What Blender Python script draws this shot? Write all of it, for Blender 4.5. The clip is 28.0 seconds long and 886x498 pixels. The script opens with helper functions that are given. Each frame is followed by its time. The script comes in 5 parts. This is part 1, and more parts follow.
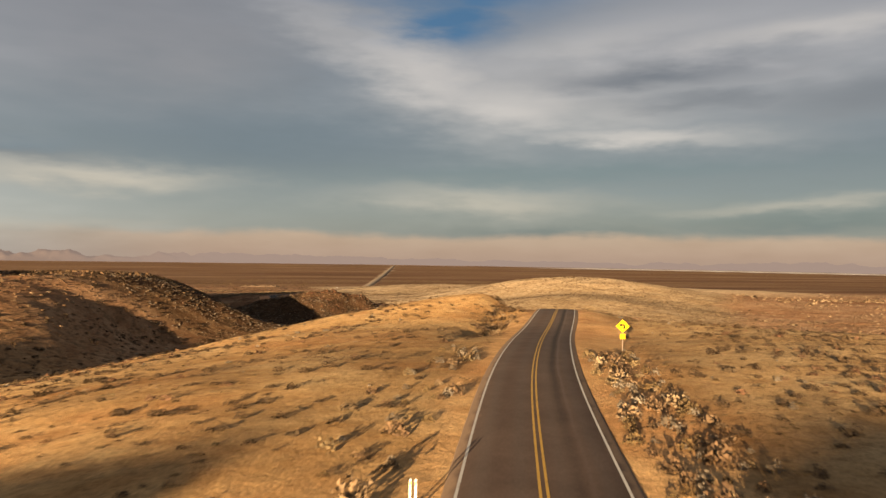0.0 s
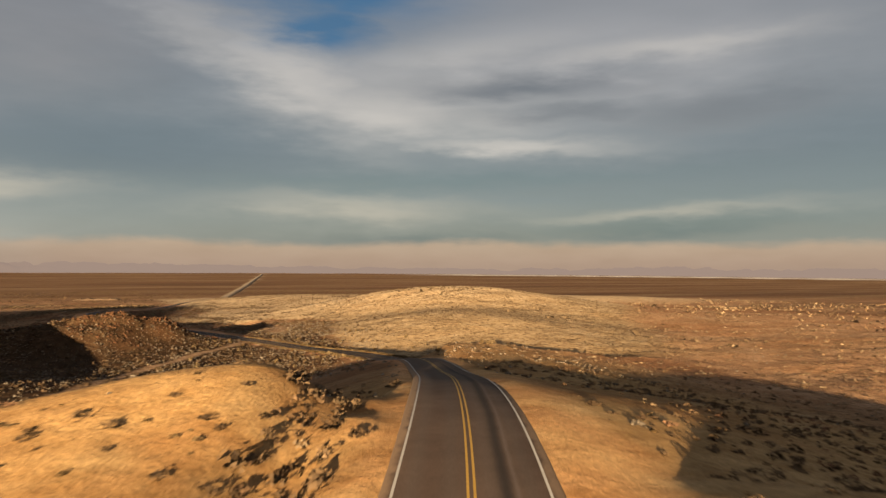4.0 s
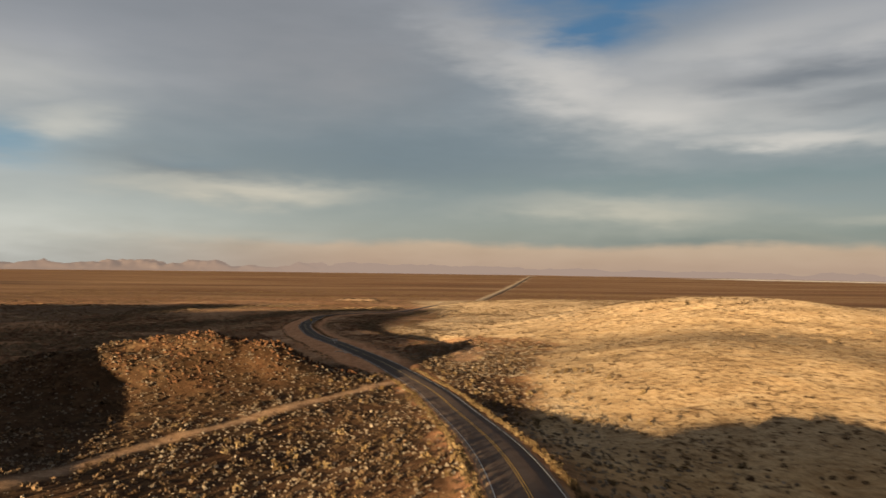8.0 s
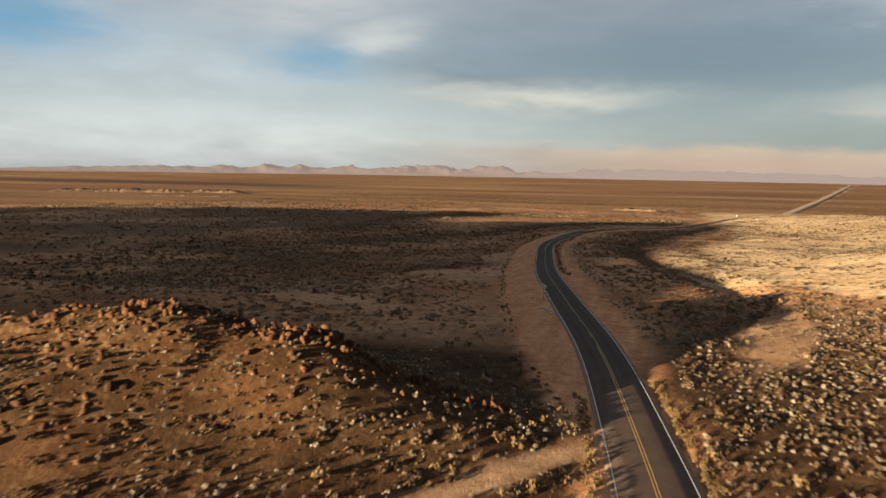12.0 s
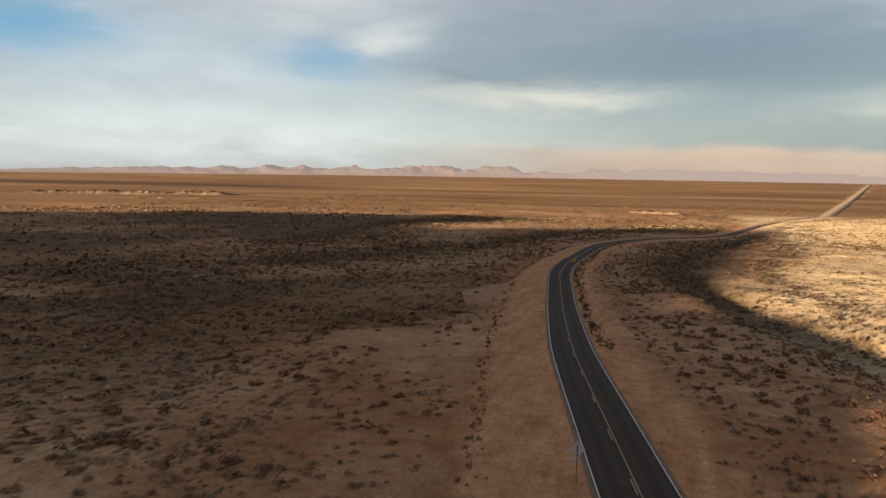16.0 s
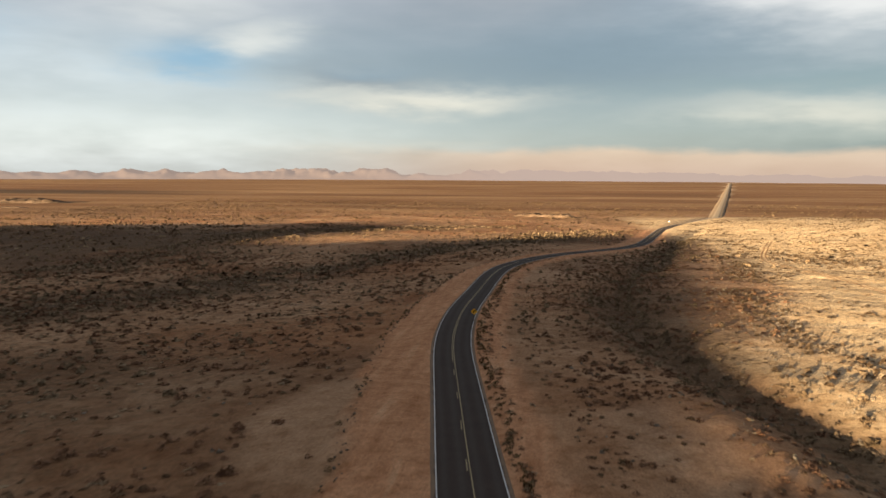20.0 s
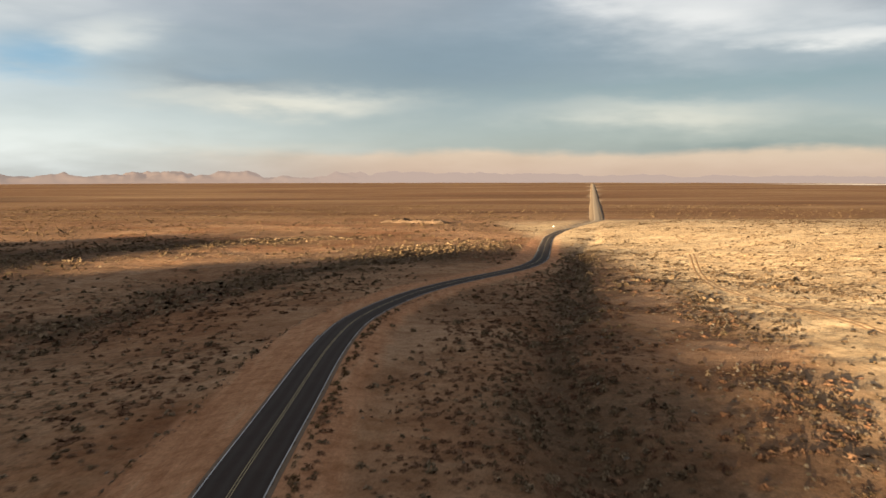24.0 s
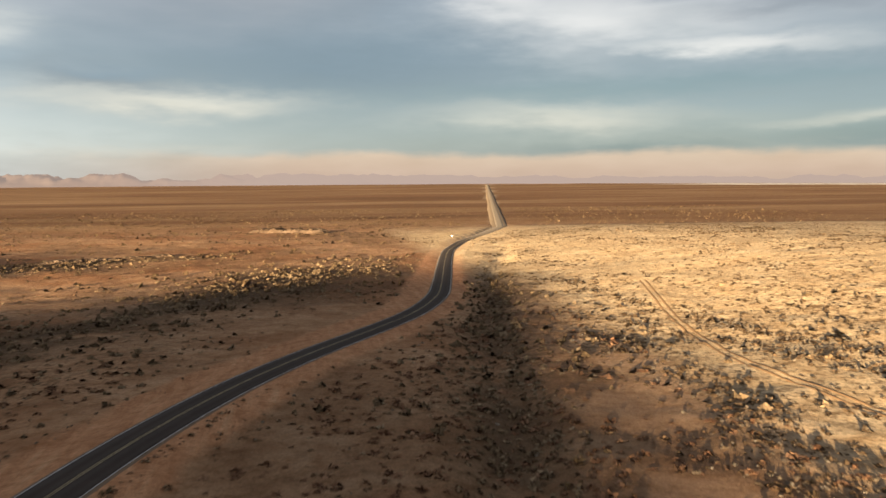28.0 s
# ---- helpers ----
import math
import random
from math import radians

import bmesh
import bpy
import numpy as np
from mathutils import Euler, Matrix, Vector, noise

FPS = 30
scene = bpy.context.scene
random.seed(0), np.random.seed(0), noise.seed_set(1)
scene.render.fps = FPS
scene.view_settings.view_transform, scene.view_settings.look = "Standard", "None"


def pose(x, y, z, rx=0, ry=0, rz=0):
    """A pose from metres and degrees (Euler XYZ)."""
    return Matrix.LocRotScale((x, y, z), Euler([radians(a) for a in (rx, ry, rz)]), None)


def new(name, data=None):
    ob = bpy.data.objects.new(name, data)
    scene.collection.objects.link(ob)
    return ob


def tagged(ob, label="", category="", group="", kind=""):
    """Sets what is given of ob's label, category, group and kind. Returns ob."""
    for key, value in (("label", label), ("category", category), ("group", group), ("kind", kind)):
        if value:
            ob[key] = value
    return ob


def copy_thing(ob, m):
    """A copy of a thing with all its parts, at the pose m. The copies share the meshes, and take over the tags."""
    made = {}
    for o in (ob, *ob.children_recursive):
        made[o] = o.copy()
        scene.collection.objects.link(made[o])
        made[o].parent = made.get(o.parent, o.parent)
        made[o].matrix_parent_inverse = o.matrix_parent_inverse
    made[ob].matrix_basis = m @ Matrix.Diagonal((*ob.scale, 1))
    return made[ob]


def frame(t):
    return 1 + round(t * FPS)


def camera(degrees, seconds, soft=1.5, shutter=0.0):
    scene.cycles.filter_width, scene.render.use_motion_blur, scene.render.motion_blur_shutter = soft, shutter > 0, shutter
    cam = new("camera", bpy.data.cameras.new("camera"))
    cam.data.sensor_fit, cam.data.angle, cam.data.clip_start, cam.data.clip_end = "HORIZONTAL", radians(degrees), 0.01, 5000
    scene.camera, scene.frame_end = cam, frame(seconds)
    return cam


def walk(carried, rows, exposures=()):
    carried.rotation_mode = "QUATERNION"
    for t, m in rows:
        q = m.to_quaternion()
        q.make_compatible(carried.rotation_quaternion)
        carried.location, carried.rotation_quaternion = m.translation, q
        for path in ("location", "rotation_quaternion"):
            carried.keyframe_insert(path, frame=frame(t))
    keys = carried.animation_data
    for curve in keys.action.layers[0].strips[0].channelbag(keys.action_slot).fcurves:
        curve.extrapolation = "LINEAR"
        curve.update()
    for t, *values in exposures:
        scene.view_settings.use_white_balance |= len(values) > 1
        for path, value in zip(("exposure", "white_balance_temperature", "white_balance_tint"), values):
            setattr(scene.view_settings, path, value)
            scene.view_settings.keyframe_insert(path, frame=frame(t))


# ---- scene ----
cam = camera(61.1, 28.0, shutter=0.5)
METRES, EYE, TILT, LEAN, TURN = 670.0, 40.0, -1.25, -1.5, -16.9
ROWS = [
    (0.0, 0.0, 0.0, 0.0, 0.03, 2.08, 0.7),
    (0.5, 0.0006, 0.0115, 0.0004, -1.53, 2.12, 0.83),
    (1.0, 0.0014, 0.0244, 0.0009, -2.93, 2.19, 0.95),
    (1.5, 0.0027, 0.0389, 0.0012, -4.3, 2.28, 1.06),
    (2.0, 0.0045, 0.0538, 0.0013, -5.69, 2.38, 1.18),
    (2.5, 0.0067, 0.071, 0.0017, -7.1, 2.4, 1.26),
    (3.0, 0.0094, 0.0889, 0.0019, -8.53, 2.43, 1.34),
    (3.5, 0.0126, 0.107, 0.0022, -9.54, 2.43, 1.42),
    (5.5, 0.027, 0.1788, 0.0035, -7.96, 2.52, 1.41),
    (6.0, 0.031, 0.1971, 0.0037, -5.66, 2.6, 1.32),
    (6.5, 0.0348, 0.2153, 0.004, -2.44, 2.72, 1.16),
    (7.0, 0.0382, 0.2326, 0.0042, 1.14, 2.79, 0.97),
    (7.5, 0.0407, 0.2499, 0.0045, 5.02, 2.88, 0.78),
    (8.0, 0.0429, 0.2699, 0.0049, 10.99, 2.97, 0.44),
    (8.5, 0.044, 0.2887, 0.0052, 16.01, 3.0, 0.2),
    (9.0, 0.0435, 0.3087, 0.0055, 20.08, 3.03, -0.04),
    (9.5, 0.0416, 0.3273, 0.0058, 23.49, 3.02, -0.27),
    (10.0, 0.0384, 0.3455, 0.006, 26.12, 2.49, -0.37),
    (10.5, 0.0341, 0.3635, 0.0063, 27.89, -1.05, -0.36),
    (11.0, 0.0289, 0.3815, 0.0068, 29.55, -3.15, -0.39),
    (11.5, 0.0233, 0.398, 0.0071, 31.1, -4.06, -0.39),
    (12.0, 0.0167, 0.4156, 0.0074, 32.68, -4.14, -0.44),
    (12.5, 0.0096, 0.4329, 0.0076, 33.69, -4.14, -0.48),
    (14.5, -0.0221, 0.4974, 0.0082, 33.76, -4.12, -0.47),
    (15.0, -0.0305, 0.5133, 0.0084, 33.75, -4.11, -0.42),
    (15.5, -0.0389, 0.5293, 0.0085, 33.76, -4.11, -0.38),
    (16.0, -0.0473, 0.5455, 0.0085, 33.19, -4.08, -0.32),
    (16.5, -0.0553, 0.5607, 0.0086, 32.23, -4.07, -0.23),
    (17.0, -0.0633, 0.5759, 0.0088, 31.41, -4.04, -0.15),
    (17.5, -0.0722, 0.5935, 0.0091, 30.61, -4.01, -0.07),
    (18.0, -0.0804, 0.6102, 0.0093, 29.73, -4.01, 0.03),
    (18.5, -0.0887, 0.6281, 0.0096, 28.35, -4.0, 0.14),
    (19.0, -0.0962, 0.6449, 0.0098, 26.97, -3.96, 0.26),
    (19.5, -0.1035, 0.6616, 0.0102, 25.47, -3.94, 0.41),
    (20.0, -0.1105, 0.6785, 0.0104, 23.99, -3.9, 0.5),
    (20.5, -0.1164, 0.6944, 0.0109, 22.67, -3.88, 0.63),
    (21.0, -0.1224, 0.7116, 0.0112, 21.29, -3.86, 0.72),
    (21.5, -0.1278, 0.7276, 0.0115, 20.1, -3.89, 0.77),
    (23.5, -0.1477, 0.799, 0.0122, 15.28, -3.89, 1.12),
    (24.0, -0.1516, 0.816, 0.0126, 14.04, -3.88, 1.22),
    (24.5, -0.1551, 0.8331, 0.0129, 12.88, -3.9, 1.31),
    (25.0, -0.1581, 0.8492, 0.0131, 11.75, -3.9, 1.38),
    (25.5, -0.1611, 0.8676, 0.0134, 10.48, -3.92, 1.48),
    (26.0, -0.1632, 0.884, 0.0136, 9.49, -3.94, 1.56),
    (26.5, -0.1652, 0.9014, 0.014, 8.27, -3.96, 1.61),
    (27.0, -0.1669, 0.919, 0.0144, 7.03, -3.98, 1.66),
    (27.5, -0.1681, 0.9368, 0.0148, 6.1, -3.98, 1.7),
    (28.0, -0.1691, 0.9557, 0.0154, 6.04, -3.95, 1.72),
]
walk(cam, [(t, pose(0, 0, EYE, TILT, LEAN, TURN) @ pose(METRES * x, METRES * y, METRES * z, 90 + pitch, roll, yaw)) for t, x, y, z, yaw, pitch, roll in ROWS],
     exposures=[(0.0, 2.42, 6950, 14), (1.5, 2.34, 6950, 14), (3.5, 2.32, 6950, 13), (6.0, 2.46, 6900, 12), (9.5, 2.46, 6800, 11), (11.5, 2.70, 6350, 10), (16.0, 2.92, 6350, 10), (20.0, 3.02, 6450, 10), (28.0, 2.94, 6450, 10)])

# ---- world, sun ----
SUN_AZ, SUN_EL = 212.0, 5.3          # degrees from +y over +x, and above the horizon


def sun_way():
    a, e = radians(SUN_AZ), radians(SUN_EL)
    return Vector((-math.sin(a) * math.cos(e), -math.cos(a) * math.cos(e), -math.sin(e)))


lamp = bpy.data.lights.new("sun", "SUN")
lamp.energy, lamp.angle, lamp.color = 5.0, radians(0.5), (1.0, 0.79, 0.505)
sun = new("sun", lamp)
sun.matrix_world = Matrix.Translation((-200, -300, 300)) @ sun_way().to_track_quat("-Z", "Y").to_matrix().to_4x4()


class Net:
    """A short hand for node trees: numbers, colours and sockets alike go in as values."""

    def __init__(self, tree):
        self.tree = tree
        tree.nodes.clear()

    def node(self, kind, values=(), **props):
        n = self.tree.nodes.new(kind)
        if "operation" in props:
            n.operation = props["operation"]
        if "use_clamp" in props:
            n.use_clamp = props["use_clamp"]
        if "data_type" in props:
            n.data_type = props["data_type"]
        if "blend_type" in props:
            n.blend_type = props["blend_type"]
        if "interpolation_type" in props:
            n.interpolation_type = props["interpolation_type"]
        if "attribute_name" in props:
            n.attribute_name = props["attribute_name"]
        if "sky_type" in props:
            n.sky_type = props["sky_type"]
        if "sun_disc" in props:
            n.sun_disc = props["sun_disc"]
        if "sun_elevation" in props:
            n.sun_elevation = props["sun_elevation"]
        if "sun_rotation" in props:
            n.sun_rotation = props["sun_rotation"]
        for i, v in (values.items() if isinstance(values, dict) else enumerate(values)):
            if v is None:
                continue
            if isinstance(v, bpy.types.NodeSocket):
                self.tree.links.new(v, n.inputs[i])
            else:
                n.inputs[i].default_value = v
        return n

    def math(self, op, a, b=None, c=None, clamp=False):
        return self.node("ShaderNodeMath", (a, b, c), operation=op, use_clamp=clamp).outputs[0]

    def mix(self, f, a, b, blend="MIX"):
        a, b = [(*v, 1.0) if isinstance(v, tuple) and len(v) == 3 else v for v in (a, b)]
        return self.node("ShaderNodeMix", {0: f, 6: a, 7: b}, data_type="RGBA", blend_type=blend).outputs[2]

    def noise(self, vec, scale, detail=4.0, rough=0.55, dist=0.0):
        return self.node("ShaderNodeTexNoise", {"Vector": vec, "Scale": scale, "Detail": detail, "Roughness": rough, "Distortion": dist}).outputs[0]

    def ramp(self, f, *stops):
        n = self.node("ShaderNodeValToRGB", (f,))
        e = n.color_ramp.elements
        while len(e) < len(stops):
            e.new(0.5)
        for q, (p, c) in zip(e, stops):
            q.position, q.color = p, (*c, 1.0) if isinstance(c, tuple) else (c, c, c, 1.0)
        return n.outputs[0]

    def step(self, v, lo, hi):
        return self.node("ShaderNodeMapRange", {0: v, 1: lo, 2: hi, 3: 0.0, 4: 1.0}, interpolation_type="SMOOTHSTEP").outputs[0]

    def scaled(self, vec, s, off=(0, 0, 0)):
        return self.node("ShaderNodeMapping", {0: vec, 1: off, 3: s}).outputs[0]

    def bump(self, height, strength, distance):
        return self.node("ShaderNodeBump", {"Strength": strength, "Distance": distance, "Height": height}).outputs[0]


world = bpy.data.worlds.new("sky")
scene.world = world
world.use_nodes = True
N = Net(world.node_tree)
way = N.node("ShaderNodeTexCoord").outputs["Generated"]
sep = N.node("ShaderNodeSeparateXYZ", (way,))
# azimuth (from +y over +x) and height in degrees
az0 = N.math("MULTIPLY", N.math("ARCTAN2", sep.outputs[0], sep.outputs[1]), 180 / math.pi)
el0 = N.math("MULTIPLY", N.math("ARCSINE", sep.outputs[2]), 180 / math.pi)
flat = N.node("ShaderNodeCombineXYZ", (N.math("MULTIPLY", az0, 0.05), N.math("MULTIPLY", el0, 0.22), 0.0)).outputs[0]
fine = N.node("ShaderNodeCombineXYZ", (N.math("MULTIPLY", az0, 0.19), N.math("MULTIPLY", el0, 0.70), 3.0)).outputs[0]
w1 = N.math("SUBTRACT", N.noise(flat, 1.6, 3.0), 0.5)
w2 = N.math("SUBTRACT", N.noise(fine, 0.8, 3.0, 0.5), 0.5)
w3 = N.math("SUBTRACT", N.noise(N.scaled(fine, (1, 1, 1), (7, 5, 2)), 1.7, 4.0, 0.55), 0.5)
az = N.math("ADD", az0, N.math("ADD", N.math("MULTIPLY", w1, 5.0), N.math("MULTIPLY", w3, 4.0)))
el = N.math("ADD", el0, N.math("ADD", N.math("MULTIPLY", w2, 2.0), N.math("MULTIPLY", w3, 1.0)))


def puff(a, e, wa, we, slant=0.0, amp=1.0):
    """A soft cloud patch round azimuth a and height e; slant: degrees of height gained for each degree of azimuth."""
    da = N.math("SUBTRACT", az, a)
    de = N.math("SUBTRACT", el, e)
    if slant:
        de = N.math("SUBTRACT", de, N.math("MULTIPLY", da, slant))
    q = N.math("ADD", N.math("POWER", N.math("ABSOLUTE", N.math("DIVIDE", da, wa)), 2.0), N.math("POWER", N.math("ABSOLUTE", N.math("DIVIDE", de, we)), 2.0))
    return N.math("MULTIPLY", N.math("EXPONENT", N.math("MULTIPLY", q, -1.0)), amp)


def layer(colour, under, *puffs, grain=0.9):
    """Lays a cloud layer of one colour over what is under it, frayed by the fine noise."""
    s = puff(*puffs[0])
    for p in puffs[1:]:
        s = N.math("MAXIMUM", s, puff(*p))
    s = N.math("MULTIPLY", s, N.math("ADD", 1.0, N.math("MULTIPLY", w2, grain)), clamp=True)
    return N.mix(s, under, colour)


K = 1 / 8.2   # the display's share of radiance at the exposure used


def lin(r, g, b):
    """Display colour (0..255) to the sky's radiance."""
    return tuple(K * (((c / 255 + 0.055) / 1.055) ** 2.4 if c > 10 else c / 3294.6) for c in (r, g, b))


sky = N.ramp(N.math("DIVIDE", el0, 30.0, clamp=True), (0.0, lin(172, 175, 172)), (0.07, lin(146, 162, 168)), (0.17, lin(130, 150, 165)),
             (0.30, lin(122, 139, 155)), (0.45, lin(132, 142, 155)), (0.70, lin(146, 150, 160)), (1.0, lin(132, 137, 148)))
# the pale cream light low in the west part
sky = layer(lin(222, 230, 230), sky, (-34, 2.6, 26, 3.0, 0, 0.95))
sky = layer(lin(216, 224, 228), sky, (-36, 7.5, 20, 4.5, 0, 0.75))
# blue holes
sky = layer(lin(112, 166, 202), sky, (-45, 9.5, 6, 2.2, 0.02, 0.95), (-24.5, 8.0, 4.5, 1.1, 0.0, 0.9), (-12.5, 7.4, 3.0, 0.5, 0, 0.3))
# grey sheet above
sky = layer(lin(150, 152, 160), sky, (-4, 15.5, 13, 5.5, 0, 0.95))
sky = layer(lin(186, 188, 196), sky, (-28, 14, 15, 3.5, 0, 0.8))
sky = layer(lin(110, 128, 147), sky, (6, 8.4, 18, 2.6, 0.05, 0.9), (46, 8.6, 14, 2.2, 0.02, 0.8), (10, 12.5, 5.0, 3.0, 0, 0.6))
# bright wedge and its broad tail
sky = layer(lin(186, 187, 193), sky, (38, 14.5, 17, 5.0, 0.03, 0.95), (22, 13.5, 9, 3.2, 0, 0.8))
sky = layer(lin(224, 221, 219), sky, (8.8, 16.6, 4.6, 2.3, -0.45, 0.55), (15.5, 13.6, 6.5, 2.9, -0.45, 0.9), (22, 11.6, 9.0, 2.0, -0.06, 0.9), (24, 12.8, 10, 3.0, 0.0, 0.45),
            (31, 9.3, 8, 0.7, -0.03, 0.9), (43, 15.8, 9, 0.8, 0.05, 0.8), (27, 15.8, 8.0, 1.4, 0.12, 0.5))
sky = layer(lin(214, 215, 212), sky, (-20.5, 9.6, 3.2, 1.5, 0.2, 0.85), (-26, 12.3, 7, 2.0, 0, 0.55), (-40, 12, 5, 1.4, 0, 0.5))
sky = layer(lin(116, 120, 133), sky, (33, 13.4, 8.0, 0.9, 0.01, 0.9), (37, 11.6, 8.0, 0.7, 0, 0.65), (47, 11.5, 8, 1.4, 0.04, 0.6), (-13, 6.9, 5, 1.0, -0.1, 0.45))
# deep blue gap
sky = layer(lin(62, 118, 168), sky, (17.6, 20.6, 8.5, 2.9, 0, 1.0), (17.2, 18.0, 4.4, 1.6, 0, 1.0))
# low streaks
sky = layer(lin(214, 211, 203), sky, (-8.5, 5.5, 8.5, 0.85, -0.02, 1.0), (-15, 6.0, 5.0, 0.7, 0, 0.55), (19, 4.6, 9.5, 1.0, -0.02, 0.7), (44, 4.2, 9, 0.45, 0.04, 0.6),
            (-12, 2.0, 8, 0.5, 0, 0.4))
sky = layer(lin(104, 134, 150), sky, (43, 2.9, 10, 0.8, 0.04, 0.85), (25, 1.9, 9, 0.55, 0, 0.8), (28, 6.6, 16, 0.7, 0.03, 0.5))
# bank of blown dust over the far playa
top = N.math("ADD", 1.15, N.math("MULTIPLY", N.noise(N.node("ShaderNodeCombineXYZ", (N.math("MULTIPLY", az0, 0.09), 0.0, 9.0)).outputs[0], 1.0, 4.0), 1.5))
dust = N.step(N.math("SUBTRACT", N.math("ADD", top, N.math("MULTIPLY", w3, 0.7)), el0), -0.35, 0.45)
dust = N.math("MULTIPLY", dust, N.step(az0, -24.0, 2.0))
sky = N.mix(N.math("MULTIPLY", dust, 0.92), sky, N.mix(N.step(N.math("ADD", el0, N.math("MULTIPLY", w2, 2.0)), 0.0, 2.2), lin(204, 178, 162), lin(212, 190, 174)))
sky = N.mix(1.0, sky, N.ramp(N.math("ADD", 0.5, N.math("ADD", N.math("MULTIPLY", w2, 0.5), N.math("MULTIPLY", w3, 0.45))), (0.2, 0.98), (0.8, 1.15)), "MULTIPLY")
air = N.node("ShaderNodeTexSky", sky_type="NISHITA", sun_disc=False, sun_elevation=radians(SUN_EL), sun_rotation=radians(SUN_AZ))
both = N.node("ShaderNodeMixShader", (0.94, N.node("ShaderNodeBackground", (air.outputs[0], 0.08)).outputs[0], N.node("ShaderNodeBackground", (sky, 1.0)).outputs[0]))
N.node("ShaderNodeOutputWorld", (both.outputs[0],))

# ---- materials ----


def material(name, build, roughness=0.9, specular=0.2, metallic=0.0):
    """build(net) gives colour and, if it wants, a normal and a roughness."""
    m = bpy.data.materials.new(name)
    m.use_nodes = True
    net = Net(m.node_tree)
    made = build(net)
    colour, normal, rough = (made + (None, None))[:3] if isinstance(made, tuple) and len(made) < 4 and not isinstance(made[0], float) else (made, None, None)
    if isinstance(colour, tuple):
        colour = (*colour, 1.0)
    b = net.node("ShaderNodeBsdfPrincipled", {"Base Color": colour, "Roughness": roughness if rough is None else rough, "Specular IOR Level": specular, "Metallic": metallic, "Normal": normal})
    net.node("ShaderNodeOutputMaterial", (b.outputs[0],))
    return m


def place(net):
    return net.node("ShaderNodeNewGeometry").outputs["Position"]


def attr(net, name):
    return net.node("ShaderNodeAttribute", attribute_name=name).outputs["Fac"]


def ground_colours(n):
    p = place(n)
    big = n.noise(p, 0.013, 4.0)
    mid = n.noise(n.scaled(p, (1, 1, 1), (31, 7, 0)), 0.09, 5.0, 0.6)
    small = n.noise(p, 0.9, 5.0, 0.65)
    grit = n.noise(p, 6.0, 3.0, 0.7)
    sand = n.ramp(mid, (0.30, (0.45, 0.250, 0.096)), (0.50, (0.57, 0.335, 0.136)), (0.70, (0.65, 0.422, 0.19)))
    sand = n.mix(n.math("MULTIPLY", n.step(n.noise(n.scaled(p, (1, 1, 0), (5, 40, 0)), 0.045, 4.0, 0.6), 0.46, 0.62), n.math("MULTIPLY", n.step(n.node("ShaderNodeSeparateXYZ", (p,)).outputs[1], 260.0, 180.0), 0.75)), sand, (0.45, 0.222, 0.082))
    sand = n.mix(n.math("MULTIPLY", attr(n, "bare"), 0.9), sand, n.ramp(mid, (0.3, (0.60, 0.365, 0.155)), (0.7, (0.78, 0.525, 0.255))))
    pale_sand = n.ramp(mid, (0.30, (0.52, 0.35, 0.19)), (0.50, (0.64, 0.45, 0.255)), (0.70, (0.72, 0.535, 0.325)))
    tan_sand = n.ramp(mid, (0.30, (0.34, 0.222, 0.113)), (0.50, (0.43, 0.293, 0.155)), (0.70, (0.52, 0.37, 0.21)))
    sand = n.mix(n.step(n.node("ShaderNodeSeparateXYZ", (p,)).outputs[1], 215.0, 275.0), sand, tan_sand)
    sand = n.mix(n.math("MULTIPLY", n.step(n.node("ShaderNodeSeparateXYZ", (p,)).outputs[1], 360.0, 520.0), 0.85), sand, pale_sand)
    earth = n.ramp(mid, (0.30, (0.27, 0.118, 0.052)), (0.55, (0.37, 0.175, 0.080)), (0.75, (0.44, 0.235, 0.114)))
    flats = n.ramp(mid, (0.30, (0.315, 0.162, 0.080)), (0.50, (0.43, 0.236, 0.121)), (0.70, (0.52, 0.31, 0.17)))
    c = n.mix(n.step(big, 0.45, 0.62), flats, earth)
    c = n.mix(attr(n, "gold"), c, sand)
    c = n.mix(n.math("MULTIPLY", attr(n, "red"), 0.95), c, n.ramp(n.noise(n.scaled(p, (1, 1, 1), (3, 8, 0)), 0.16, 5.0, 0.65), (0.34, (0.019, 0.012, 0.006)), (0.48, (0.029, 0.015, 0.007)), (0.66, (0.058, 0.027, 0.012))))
    # dry growth too small to be told apart
    grow = n.math("MAXIMUM", n.step(n.noise(p, 0.35, 5.0, 0.7), 0.50, 0.66), n.math("MULTIPLY", n.step(n.noise(n.scaled(p, (1, 1, 0), (9, 4, 0)), 0.75, 3.0, 0.6), 0.52, 0.64), 0.8))
    c = n.mix(n.math("MULTIPLY", grow, n.math("ADD", 0.34, n.math("MULTIPLY", attr(n, "veg"), 0.62)), clamp=True), c, n.ramp(small, (0.3, (0.105, 0.060, 0.030)), (0.7, (0.22, 0.135, 0.068))))
    c = n.mix(n.math("MULTIPLY", attr(n, "smooth_sand"), 0.7), c, n.ramp(mid, (0.3, (0.40, 0.225, 0.120)), (0.7, (0.52, 0.315, 0.175))))
    c = n.mix(n.math("MULTIPLY", attr(n, "belt"), 0.92), c, n.ramp(small, (0.3, (0.075, 0.045, 0.024)), (0.7, (0.15, 0.092, 0.050))))
    # the far plain: brown scrub in long bands
    bands = n.noise(n.scaled(p, (0.0012, 0.006, 0.0), (3, 1, 0)), 1.0, 6.0, 0.6)
    plain = n.ramp(bands, (0.28, (0.108, 0.051, 0.024)), (0.45, (0.166, 0.086, 0.042)), (0.58, (0.225, 0.13, 0.066)), (0.75, (0.35, 0.225, 0.125)))
    c = n.mix(attr(n, "far"), c, plain)
